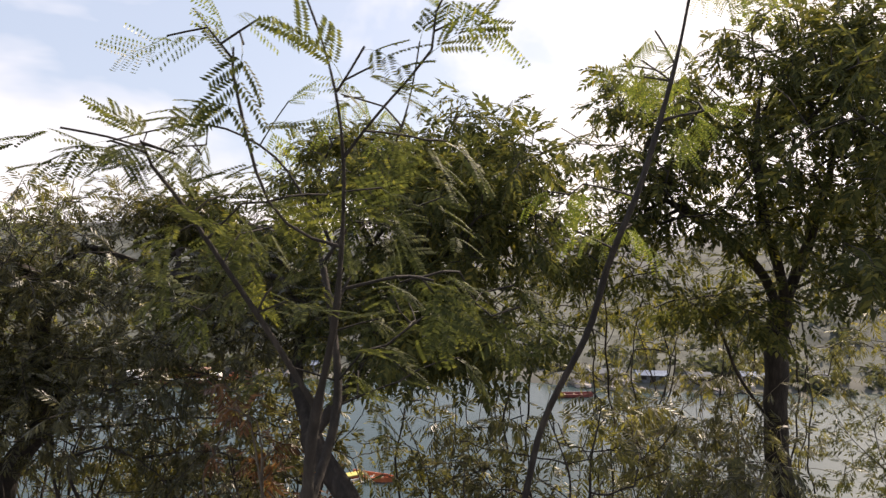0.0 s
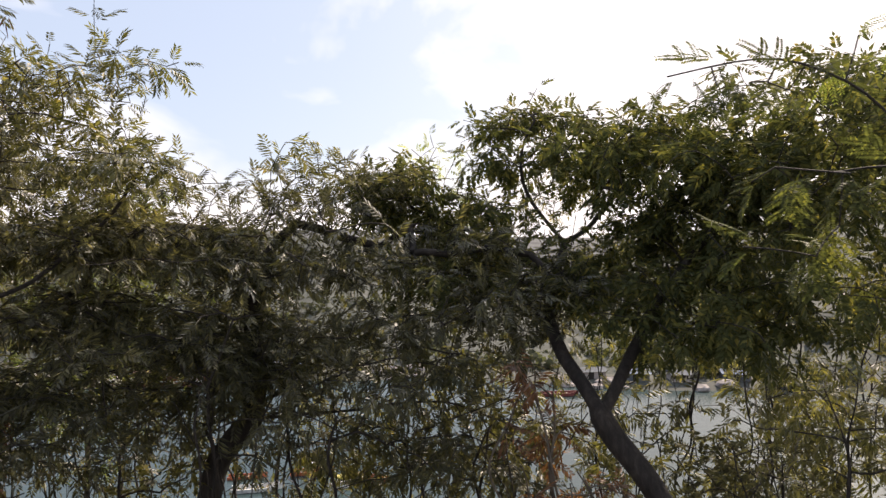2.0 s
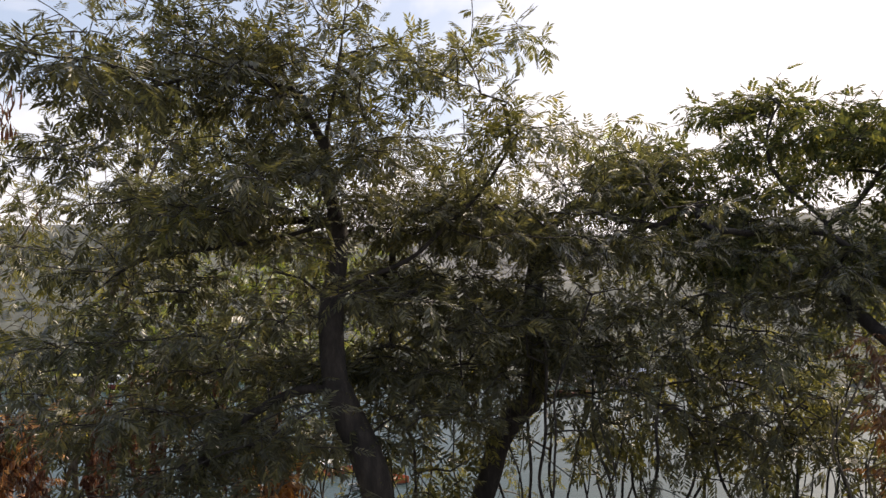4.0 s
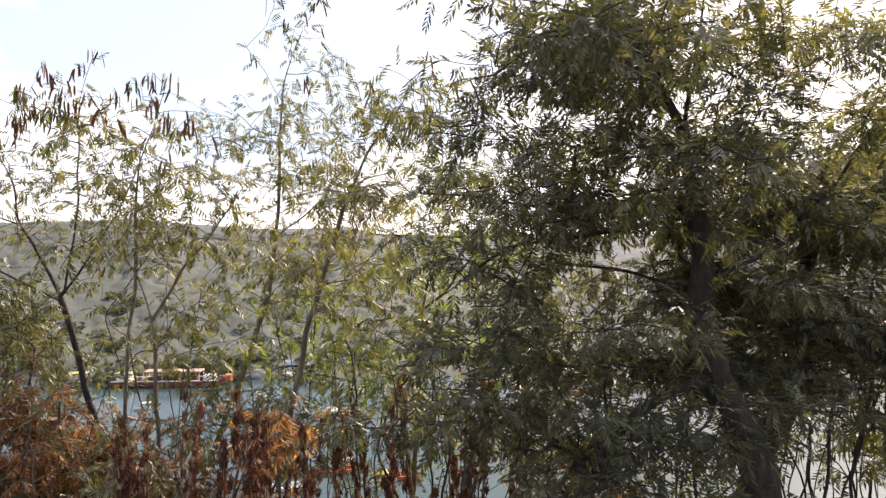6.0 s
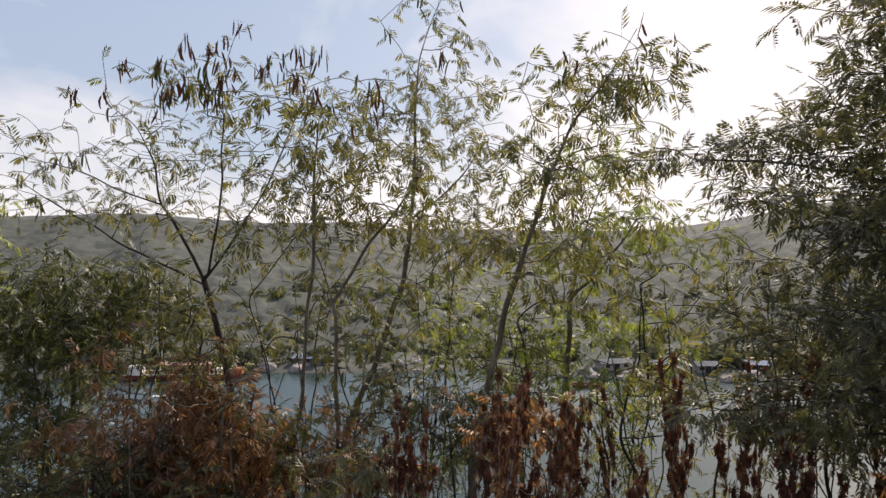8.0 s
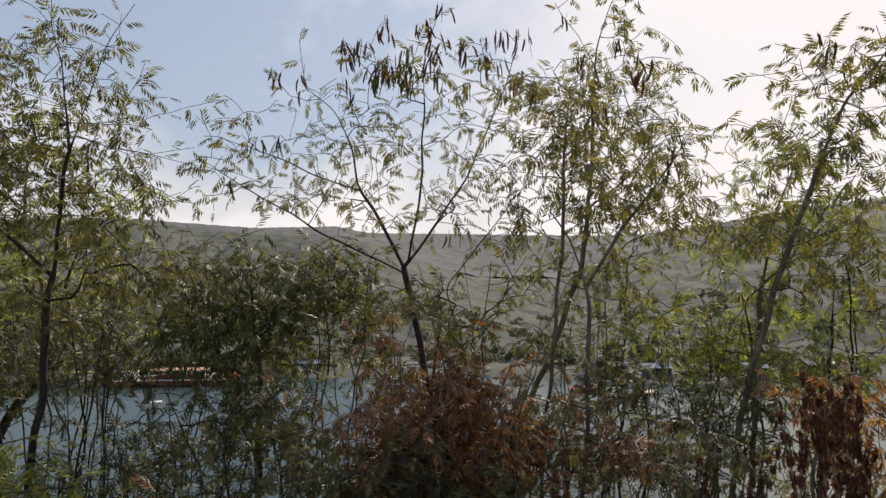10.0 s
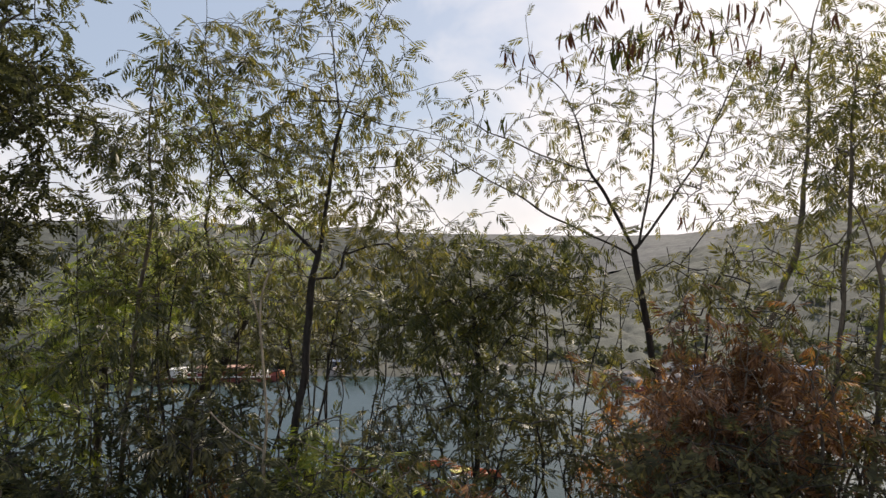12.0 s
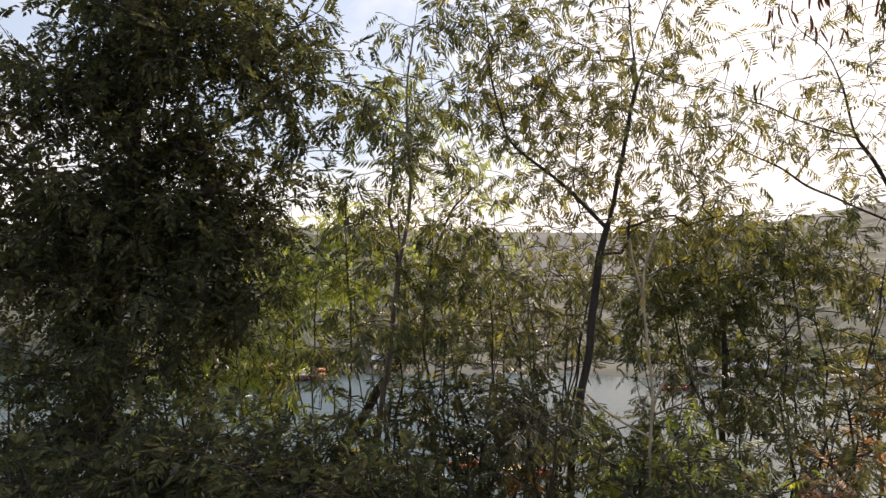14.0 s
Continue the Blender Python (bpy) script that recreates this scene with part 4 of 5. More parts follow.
tree("slender_tree", "slender tree with bright yellow-green leaves on the slope", [
        [(-6.03, 7.66, -6.04), (-5.97, 7.56, -3.26), (-5.87, 7.56, -1.21), (-5.70, 7.56, -0.31), (-5.41, 7.54, 0.43), (-4.87, 7.51, 1.13)]],
     [((-5.73, 7.56, -0.44), (0.94, 0.62, 0.56), 83), ((-5.34, 7.54, 0.27), (0.75, 0.62, 0.45), 50), ((-5.53, 7.54, -1.40), (1.00, 0.62, 0.39), 65), ((-4.83, 7.50, -0.31), (0.62, 0.50, 0.45), 42)],
     KIT_THIN, LEAF_FRESH, 0.03, 40, taper=0.72, clump=4, bark=BARK_PALE, gap=0.129, sag=0.4, size=0.92, group="leucaena stand",
     limbs=[[(-5.85, 7.56, -1.08), (-5.54, 7.54, -0.82), (-5.09, 7.52, -0.18)]])

tree("pod_tree", "open leucaena with spreading bare branches and brown pods", [
        [(-9.14, 7.49, -6.46), (-9.47, 7.46, -2.61), (-9.65, 7.41, -1.65), (-9.77, 7.36, -1.12), (-9.82, 7.31, -0.87)],
        [(-8.84, 7.47, -5.86), (-9.15, 7.38, -1.95), (-9.28, 7.38, -1.42), (-9.39, 7.39, -1.11), (-9.10, 7.37, -0.71), (-8.79, 7.29, -0.33), (-8.65, 7.23, -0.08)]],
     [((-10.80, 7.40, -0.20), (0.7, 0.5, 0.25), 40), ((-11.30, 7.40, 0.45), (0.5, 0.5, 0.3), 24), ((-9.60, 7.30, -0.35), (0.7, 0.5, 0.2), 36), ((-10.50, 7.35, 0.50), (0.6, 0.5, 0.3), 34), ((-9.69, 7.30, 1.19), (1.1, 0.5, 0.3), 51), ((-10.55, 7.36, 0.85), (0.4, 0.4, 0.3), 14), ((-10.21, 7.34, 0.15), (0.72, 0.65, 0.39), 67), ((-9.23, 7.27, 0.15), (0.79, 0.65, 0.46), 77), ((-9.69, 7.30, 0.85), (0.79, 0.65, 0.39), 51), ((-11.36, 7.42, 0.15), (0.53, 0.53, 0.26), 27), ((-8.88, 7.25, -0.31), (0.53, 0.53, 0.33), 35), ((-9.98, 7.32, -1.29), (0.65, 0.53, 0.19), 19)],
     KIT_THIN, LEAF_OLIVE, 0.034, 34, taper=0.72, clump=3, gap=0.17, bark=BARK, least=1, sag=0.4, group="leucaena stand", size=0.9, pod_len=0.21,
     limbs=[[(-9.82, 7.31, -0.87), (-9.98, 7.32, -0.55), (-10.27, 7.34, -0.08), (-10.35, 7.35, 0.41), (-10.55, 7.36, 0.73), (-10.83, 7.38, 0.99), (-10.89, 7.38, 1.48)],
            [(-9.82, 7.31, -0.87), (-9.63, 7.30, -0.66), (-9.29, 7.27, -0.11), (-9.06, 7.26, 0.27), (-8.83, 7.24, 0.85), (-8.65, 7.23, 1.42)],
            [(-9.80, 7.31, -0.94), (-10.21, 7.34, -0.74), (-10.78, 7.38, -0.45), (-11.36, 7.42, -0.11), (-11.76, 7.44, 0.15)],
            [(-9.78, 7.31, -0.80), (-9.66, 7.30, -0.19), (-9.60, 7.30, 0.67), (-9.63, 7.30, 1.25), (-9.45, 7.29, 1.77)],
            [(-10.27, 7.34, -0.08), (-10.78, 7.38, 0.10), (-11.24, 7.41, 0.30)]],
     pod_tips=30, pod_places=[
         ((-10.03, 7.33, 1.65), 9, True), ((-9.42, 7.28, 1.83), 4, True), ((-9.63, 7.30, 1.63), 6, True), ((-8.80, 7.24, 1.57), 8, True),
         ((-8.62, 7.23, 1.51), 8, True), ((-10.25, 7.34, 1.48), 5, True), ((-10.83, 7.38, 1.14), 4, True), ((-10.41, 7.35, 0.90), 4, True),
         ((-9.78, 7.31, 1.34), 5, False), ((-9.23, 7.27, 1.37), 5, True), ((-9.98, 7.32, 1.19), 4, False), ((-8.97, 7.25, 1.34), 4, False),
         ((-8.65, 7.23, 1.11), 9, True), ((-11.59, 7.43, -0.02), 4, False), ((-11.31, 7.41, 0.47), 4, False), ((-11.13, 7.40, 0.44), 4, False),
         ((-9.49, 7.29, 1.34), 4, True), ((-8.48, 7.22, 0.96), 5, False), ((-9.29, 7.27, -0.54), 4, True)])

tree("tall_thin_tree", "tall thin leucaena with sparse drooping olive leaves", [
        [(-13.30, 6.54, -5.44), (-13.04, 6.47, -2.89), (-12.86, 6.41, -1.54), (-12.78, 6.34, -0.97), (-12.69, 6.28, -0.50), (-12.56, 6.22, 0.14), (-12.40, 6.21, 0.60), (-12.25, 6.20, 1.01), (-12.03, 6.19, 1.33)]],
     [((-12.78, 6.54, -0.99), (0.5, 0.5, 0.36), 61), ((-12.09, 6.55, -0.86), (0.4, 0.4, 0.3), 44), ((-13.19, 6.54, -0.53), (0.4, 0.4, 0.25), 41),
      ((-13.21, 6.32, 0.76), (0.55, 0.49, 0.43), 92), ((-12.48, 6.31, 0.71), (0.55, 0.49, 0.49), 92), ((-12.76, 6.37, -0.06), (0.92, 0.61, 0.37), 163),
      ((-13.49, 6.32, 0.16), (0.49, 0.49, 0.43), 83), ((-12.06, 6.31, -0.35), (0.43, 0.49, 0.31), 41), ((-12.76, 6.42, -0.66), (0.73, 0.61, 0.31), 83)],
     KIT_THIN, LEAF_OLIVE, 0.031, 35, taper=0.72, clump=4, bark=BARK, least=2, gap=0.139, sag=0.4, size=0.85,
     limbs=[[(-12.56, 6.22, 0.14), (-12.60, 6.22, 0.69), (-12.70, 6.22, 1.10), (-12.72, 6.23, 1.61)],
            [(-12.74, 6.42, -0.94), (-13.12, 6.32, -0.57), (-13.49, 6.32, -0.25), (-13.66, 6.32, 0.25), (-13.67, 6.32, 1.13), (-13.68, 6.32, 1.54)],
            [(-12.48, 6.31, 0.21), (-12.02, 6.31, 0.11), (-11.56, 6.31, 0.02)],
            [(-13.49, 6.32, -0.25), (-13.95, 6.32, 0.21), (-14.63, 6.32, 0.35)]])

tree("bent_tree", "small bent tree leaning over the slope, light green leaves", [
        [(-16.79, 9.51, -6.58), (-15.42, 9.38, -3.62), (-14.95, 9.35, -2.90), (-14.53, 9.30, -2.32), (-14.24, 9.26, -1.79), (-14.20, 9.26, -1.13), (-13.97, 9.26, -0.57), (-13.72, 9.27, -0.33)]],
     [((-14.25, 9.26, -0.99), (0.96, 0.72, 0.43), 86), ((-14.74, 9.24, -1.54), (0.72, 0.60, 0.24), 48), ((-14.10, 9.26, -0.15), (0.96, 0.72, 0.60), 86), ((-14.65, 9.25, 0.69), (0.55, 0.60, 0.60), 51), ((-13.63, 9.27, -1.90), (0.60, 0.48, 0.24), 24)],
     KIT_THIN, LEAF_LIME, 0.06, 36, taper=0.75, clump=5, bark=BARK, least=2, gap=0.128, sag=0.4,
     limbs=[[(-14.53, 9.30, -2.32), (-14.05, 9.26, -2.04), (-13.49, 9.27, -2.01)], [(-14.24, 9.26, -1.79), (-14.64, 9.25, -1.27), (-14.74, 9.25, -0.64), (-14.66, 9.25, 0.41)]])

tree("dense_tree", "large dense dark tree with broad leaves", [
        [(-17.08, 6.74, -6.07), (-16.93, 6.70, -3.11), (-16.84, 6.65, -1.97), (-16.72, 6.61, -1.08), (-16.53, 6.55, -0.40), (-16.39, 6.51, 0.50), (-16.35, 6.51, 1.49)]],
     [((-15.75, 6.30, -0.75), (0.40, 0.40, 0.30), 70), ((-15.80, 6.20, -1.50), (0.45, 0.40, 0.35), 70), ((-16.41, 6.47, -0.54), (0.7, 0.6, 0.35), 110), ((-17.23, 6.40, -1.07), (0.6, 0.6, 0.35), 80), ((-15.83, 6.52, 0.54), (1.01, 0.85, 0.53), 289), ((-16.96, 6.49, 0.41), (0.95, 0.85, 0.58), 255), ((-15.70, 6.52, -0.19), (0.62, 0.64, 0.40), 110), ((-16.85, 6.44, -0.72), (1.01, 0.74, 0.53), 221),
      ((-16.04, 6.46, -1.00), (0.64, 0.64, 0.42), 102), ((-16.66, 6.34, -1.65), (1.01, 0.74, 0.42), 153), ((-17.03, 6.21, -2.48), (0.85, 0.64, 0.42), 102), ((-16.05, 6.52, 1.40), (1.17, 0.85, 0.42), 204),
      ((-18.27, 6.51, -0.15), (0.85, 0.85, 1.17), 187)],
     KIT_ROUND, LEAF_DEEP_SHADED, 0.11, 37, least=5, gap=0.06, sag=0.3,
     limbs=[[(-16.53, 6.55, -0.40), (-16.06, 6.51, -0.18), (-15.61, 6.52, -0.01), (-15.11, 6.54, 0.26)], [(-16.72, 6.61, -1.08), (-17.09, 6.54, -0.71), (-17.59, 6.53, -0.30)]])

tree("yellow_green_tree", "light yellow-green tree standing behind on the slope", [
        [(-16.34, 9.49, -5.83), (-16.21, 9.38, -3.26), (-16.03, 9.28, -2.17), (-15.88, 9.29, -1.12)]],
     [((-15.88, 9.29, -1.33), (0.73, 0.73, 0.67), 158), ((-16.48, 8.94, -2.12), (0.97, 0.73, 0.61), 137), ((-15.38, 9.30, -0.77), (0.48, 0.48, 0.43), 48), ((-16.62, 8.61, -2.72), (0.73, 0.61, 0.48), 79)],
     KIT_THIN, LEAF_LIME, 0.05, 38, least=3, gap=0.116, sag=0.4)

tree("leafy_tree", "thin tree with dull green feathery leaves on the slope", [
        [(-14.89, 6.91, -6.23), (-14.62, 6.80, -3.00), (-14.43, 6.69, -1.58), (-14.28, 6.69, -0.59), (-14.31, 6.69, 0.30), (-14.21, 6.68, 0.95)]],
     [((-14.31, 6.69, -0.09), (0.6, 0.5, 0.55), 90), ((-14.01, 6.67, -0.98), (0.65, 0.5, 0.4), 78), ((-15.00, 6.72, -0.69), (0.6, 0.5, 0.6), 20), ((-14.11, 6.68, 0.75), (0.45, 0.4, 0.35), 34), ((-14.63, 6.60, -1.66), (0.7, 0.5, 0.35), 34)],
     KIT_THIN, LEAF_MOSS, 0.022, 42, bark=BARK_PALE, taper=0.72, clump=6, gap=0.0783, sag=0.4)

tree("leafy_bush", "leafy green bush with thin stems on the slope", [
        [(-11.42, 7.74, -5.32), (-11.38, 7.68, -3.36), (-11.33, 7.62, -2.26), (-11.40, 7.63, -1.43), (-11.46, 7.63, -0.71)],
        [(-11.18, 7.72, -5.32), (-11.41, 7.68, -2.88), (-11.70, 7.65, -2.26), (-11.82, 7.66, -1.67)]],
     [((-11.46, 7.63, -1.25), (0.87, 0.69, 0.69), 237), ((-10.80, 7.59, -1.07), (0.69, 0.58, 0.53), 119), ((-12.00, 7.67, -1.67), (0.58, 0.58, 0.46), 85), ((-11.15, 7.51, -2.18), (0.81, 0.58, 0.46), 85)],
     KIT_THIN, LEAF_MOSS, 0.03, 39, least=3, gap=0.116, sag=0.4, category="bush")

# ---------------------------------------------------------------- bushes that fill the slope behind


def on_land(x, y, sink=0.05):
    return (x, y, float(land(x, y)) - sink)


def bush(seed, name, label, x, y, top, wide, kit, leaf, shoots, thick=0.011, bark=BARK, gap=0.08, sag=0.35, size=0.9, stems=3, low=0.68, category="bush", group="bushes on the slope"):
    """A bush of several stems rooted at (x, y) on the slope, whose leafy part ends at height top."""
    rng = np.random.default_rng(seed)
    base = np.array(on_land(x, y))
    tall = top - base[2]
    lines = []
    for k in range(stems):
        lean = rng.normal(0, 0.55, 2) * wide
        lines.append([base + np.array((*rng.normal(0, 0.05, 2), 0)), base + np.array((*(lean * 0.35 + rng.normal(0, 0.1, 2)), tall * 0.4)), base + np.array((*(lean * 0.8 + rng.normal(0, 0.12, 2)), tall * 0.75)), base + np.array((*lean, tall * 0.92))])
    lines[0][0] = base
    cz = base[2] + tall * (1 + low) / 2
    return tree(name, label, lines, [((x, y, cz), (wide, wide * 0.8, tall * (1 - low) / 2), shoots)], kit, leaf, thick, seed, bark=bark, gap=gap, sag=sag, size=size, category=category, group=group, wobble=0.07)


for k, (x, y, top, wide, n, leaf, kit) in enumerate((
        (1.9, 6.6, 0.35, 0.9, 80, LEAF_BROAD, KIT_BROAD), (0.6, 6.2, 0.2, 0.9, 80, LEAF_BROAD, KIT_BROAD), (3.6, 7.6, -0.3, 1.0, 37, LEAF_OLIVE, KIT_THIN),
        (-0.2, 8.2, 0.7, 1.0, 37, LEAF_OLIVE, KIT_THIN), (-2.1, 6.6, 0.1, 0.9, 43, LEAF_DARK, KIT_DARK), (-3.6, 6.9, -0.3, 0.9, 37, LEAF_OLIVE, KIT_THIN),
        (-5.2, 7.5, -0.5, 0.9, 31, LEAF_OLIVE, KIT_THIN), (5.4, 7.4, 0.2, 1.2, 43, LEAF_OLIVE, KIT_THIN), (1.2, 9.4, 0.2, 1.0, 37, LEAF_OLIVE, KIT_THIN),
        (-7.6, 10.2, -1.2, 0.8, 22, LEAF_OLIVE, KIT_THIN), (-11.0, 10.4, -1.9, 0.9, 25, LEAF_OLIVE, KIT_THIN), (-16.4, 7.4, -1.0, 0.8, 37, LEAF_DARK, KIT_DARK),
        (-14.60, 5.22, -2.08, 0.42, 90, LEAF_DEEP_SHADED, KIT_BROAD), (-14.07, 5.23, -2.26, 0.34, 60, LEAF_DEEP_SHADED, KIT_BROAD), (-15.19, 5.40, -2.15, 0.42, 70, LEAF_DEEP_SHADED, KIT_BROAD), (-15.97, 5.68, -1.92, 0.5, 70, LEAF_DEEP_SHADED, KIT_BROAD),
        (-13.78, 6.06, -1.42, 0.5, 60, LEAF_DEEP_SHADED, KIT_BROAD), (-13.25, 5.44, -1.75, 0.4, 31, LEAF_DARK, KIT_THIN), (-2.64, 4.15, -0.69, 0.6, 37, LEAF_DARK, KIT_THIN), (-3.25, 4.14, -0.30, 0.6, 37, LEAF_DARK, KIT_DARK), (-2.22, 4.76, -0.96, 0.5, 25, LEAF_OLIVE, KIT_THIN),
        (-10.94, 6.54, -1.77, 0.5, 37, LEAF_OLIVE, KIT_THIN), (-10.38, 6.11, -1.97, 0.5, 60, LEAF_DARK, KIT_BROAD), (-9.70, 5.48, -2.19, 0.5, 60, LEAF_DARK, KIT_BROAD), (-12.21, 6.19, -1.93, 0.45, 31, LEAF_DARK, KIT_THIN), (-12.40, 5.60, -2.15, 0.4, 31, LEAF_LIME, KIT_THIN),
        (-11.48, 7.09, -1.67, 0.6, 24, LEAF_OLIVE, KIT_THIN), (-16.79, 5.76, -1.70, 0.6, 80, LEAF_DEEP_SHADED, KIT_BROAD), (-15.13, 6.20, -1.89, 0.4, 29, LEAF_LIME, KIT_THIN),
        (-3.29, 4.80, -0.81, 0.7, 50, LEAF_DARK, KIT_DARK), (-2.45, 4.78, -1.15, 0.5, 31, LEAF_OLIVE, KIT_THIN), (-1.28, 4.71, -1.06, 0.6, 37, LEAF_OLIVE, KIT_THIN), (-5.71, 4.81, -1.05, 0.5, 31, LEAF_OLIVE, KIT_THIN), (-1.60, 4.55, -1.19, 0.4, 22, LEAF_OLIVE, KIT_THIN), (0.72, 4.29, -0.83, 0.5, 31, LEAF_OLIVE, KIT_THIN),
        (-9.61, 6.21, -0.98, 0.6, 31, LEAF_OLIVE, KIT_THIN), (-8.84, 5.98, -1.35, 0.5, 25, LEAF_OLIVE, KIT_THIN), (-6.24, 6.86, -1.07, 0.7, 29, LEAF_OLIVE, KIT_THIN),
        (-4.67, 4.51, -1.15, 0.6, 46, LEAF_DARK, KIT_DARK), (-3.92, 4.59, -1.46, 0.4, 26, LEAF_OLIVE, KIT_BROAD), (-1.33, 4.93, -1.13, 0.6, 46, LEAF_OLIVE, KIT_BROAD),
        (-4.06, 4.62, -0.87, 0.6, 50, LEAF_DARK, KIT_DARK), (0.18, 4.40, -1.40, 0.45, 50, LEAF_DARK, KIT_BROAD), (-1.88, 4.96, -0.93, 0.5, 36, LEAF_OLIVE, KIT_BROAD), (-0.30, 5.32, -1.09, 0.4, 30, LEAF_OLIVE, KIT_BROAD),
        (-6.71, 6.85, -1.01, 0.7, 60, LEAF_FRESH, KIT_THIN), (-5.57, 6.62, -1.16, 0.5, 40, LEAF_FRESH, KIT_THIN), (-7.92, 6.88, -1.24, 0.6, 40, LEAF_OLIVE, KIT_THIN),
        (-15.96, 4.98, -2.11, 0.5, 80, LEAF_DEEP_SHADED, KIT_BROAD), (-11.99, 7.38, -1.69, 0.6, 40, LEAF_DARK, KIT_DARK), (-12.86, 5.12, -2.13, 0.5, 60, LEAF_DEEP_SHADED, KIT_BROAD),
        (-10.11, 5.00, -1.99, 0.6, 90, LEAF_DARK, KIT_BROAD), (-9.06, 5.05, -2.21, 0.5, 60, LEAF_DARK, KIT_BROAD), (-11.22, 6.50, -1.96, 0.5, 14, LEAF_DARK, KIT_DARK),
        (-14.33, 6.89, -0.22, 0.5, 40, LEAF_OLIVE, KIT_DARK), (-13.91, 6.07, -1.69, 0.5, 60, LEAF_DEEP_SHADED, KIT_BROAD), (-10.75, 7.48, -0.45, 0.7, 50, LEAF_OLIVE, KIT_THIN), (-9.99, 7.63, -0.95, 0.5, 36, LEAF_OLIVE, KIT_THIN),
        (-14.74, 4.81, -1.98, 0.5, 90, LEAF_DEEP_SHADED, KIT_BROAD), (-15.63, 5.10, -1.87, 0.5, 90, LEAF_DEEP_SHADED, KIT_BROAD), (-14.17, 4.82, -2.07, 0.36, 60, LEAF_DEEP_SHADED, KIT_BROAD),
        (2.2, 7.9, -0.2, 0.9, 50, LEAF_OLIVE, KIT_THIN), (3.3, 8.2, -0.1, 0.9, 50, LEAF_OLIVE, KIT_THIN), (4.6, 8.0, -0.25, 0.9, 50, LEAF_OLIVE, KIT_THIN), (5.8, 8.3, 0.0, 0.9, 44, LEAF_OLIVE, KIT_THIN),
        (-13.6, 7.2, -0.8, 0.6, 56, LEAF_DARK, KIT_DARK), (-12.9, 7.0, -1.1, 0.5, 40, LEAF_DARK, KIT_DARK), (-13.9, 8.2, -0.75, 0.7, 60, LEAF_MOSS, KIT_DARK), (-14.7, 8.0, -0.95, 0.7, 60, LEAF_MOSS, KIT_DARK), (-13.1, 7.7, -1.25, 0.6, 46, LEAF_MOSS, KIT_DARK),
        (-13.3, 6.2, -2.15, 0.45, 50, LEAF_OLIVE, KIT_THIN), (-12.7, 6.0, -2.35, 0.45, 50, LEAF_LIME, KIT_THIN), (-12.0, 6.3, -2.25, 0.45, 44, LEAF_OLIVE, KIT_THIN), (-11.5, 6.0, -2.45, 0.45, 44, LEAF_OLIVE, KIT_THIN),
        (-3.0, 4.6, -0.9, 0.7, 31, LEAF_DARK, KIT_DARK), (-1.5, 4.4, -1.1, 0.5, 19, LEAF_DARK, KIT_DARK))):
    bush(100 + k, "slope_bush", "dark leafy bush on the slope" if leaf not in (LEAF_OLIVE, LEAF_MOSS, LEAF_LIME, LEAF_FRESH) else "yellow-green feathery bush low on the slope" if leaf in (LEAF_LIME, LEAF_FRESH) else "moss-green feathery bush on the slope" if leaf is LEAF_MOSS else "olive-green feathery bush on the slope", x, y, top, wide, kit, leaf, n)

for k, (x, y, top, wide, n, leaf) in enumerate((
        (-14.41, 9.50, -0.41, 0.8, 28, LEAF_OLIVE), (-12.93, 9.23, -0.71, 0.7, 46, LEAF_OLIVE), (-15.40, 8.94, -0.51, 0.7, 44, LEAF_LIME), (-13.22, 7.84, -0.96, 0.5, 36, LEAF_OLIVE), (-7.77, 6.59, -1.59, 0.6, 60, LEAF_DARK),
        (-7.27, 6.17, -1.73, 0.5, 60, LEAF_DARK), (-7.97, 5.60, -2.12, 0.4, 44, LEAF_BROWN), (-8.41, 6.02, -1.92, 0.45, 44, LEAF_OLIVE), (-8.91, 8.16, -0.38, 0.6, 36, LEAF_OLIVE), (-7.43, 8.27, -0.37, 0.6, 36, LEAF_FRESH), (-6.35, 7.80, -0.97, 0.6, 36, LEAF_FRESH),
        (-1.87, 6.90, 1.10, 0.38, 26, LEAF_LIME), (-15.74, 8.91, -0.96, 0.5, 60, LEAF_LIME), (-16.18, 8.30, -1.77, 0.5, 50, LEAF_LIME))):
    bush(160 + k, "slope_bush", "tall feathery bush with fine leaves on the slope" if leaf not in (LEAF_LIME, LEAF_FRESH) else "tall yellow-green feathery bush on the slope", x, y, top, wide, KIT_THIN, leaf, n, low=0.78, size=0.8)

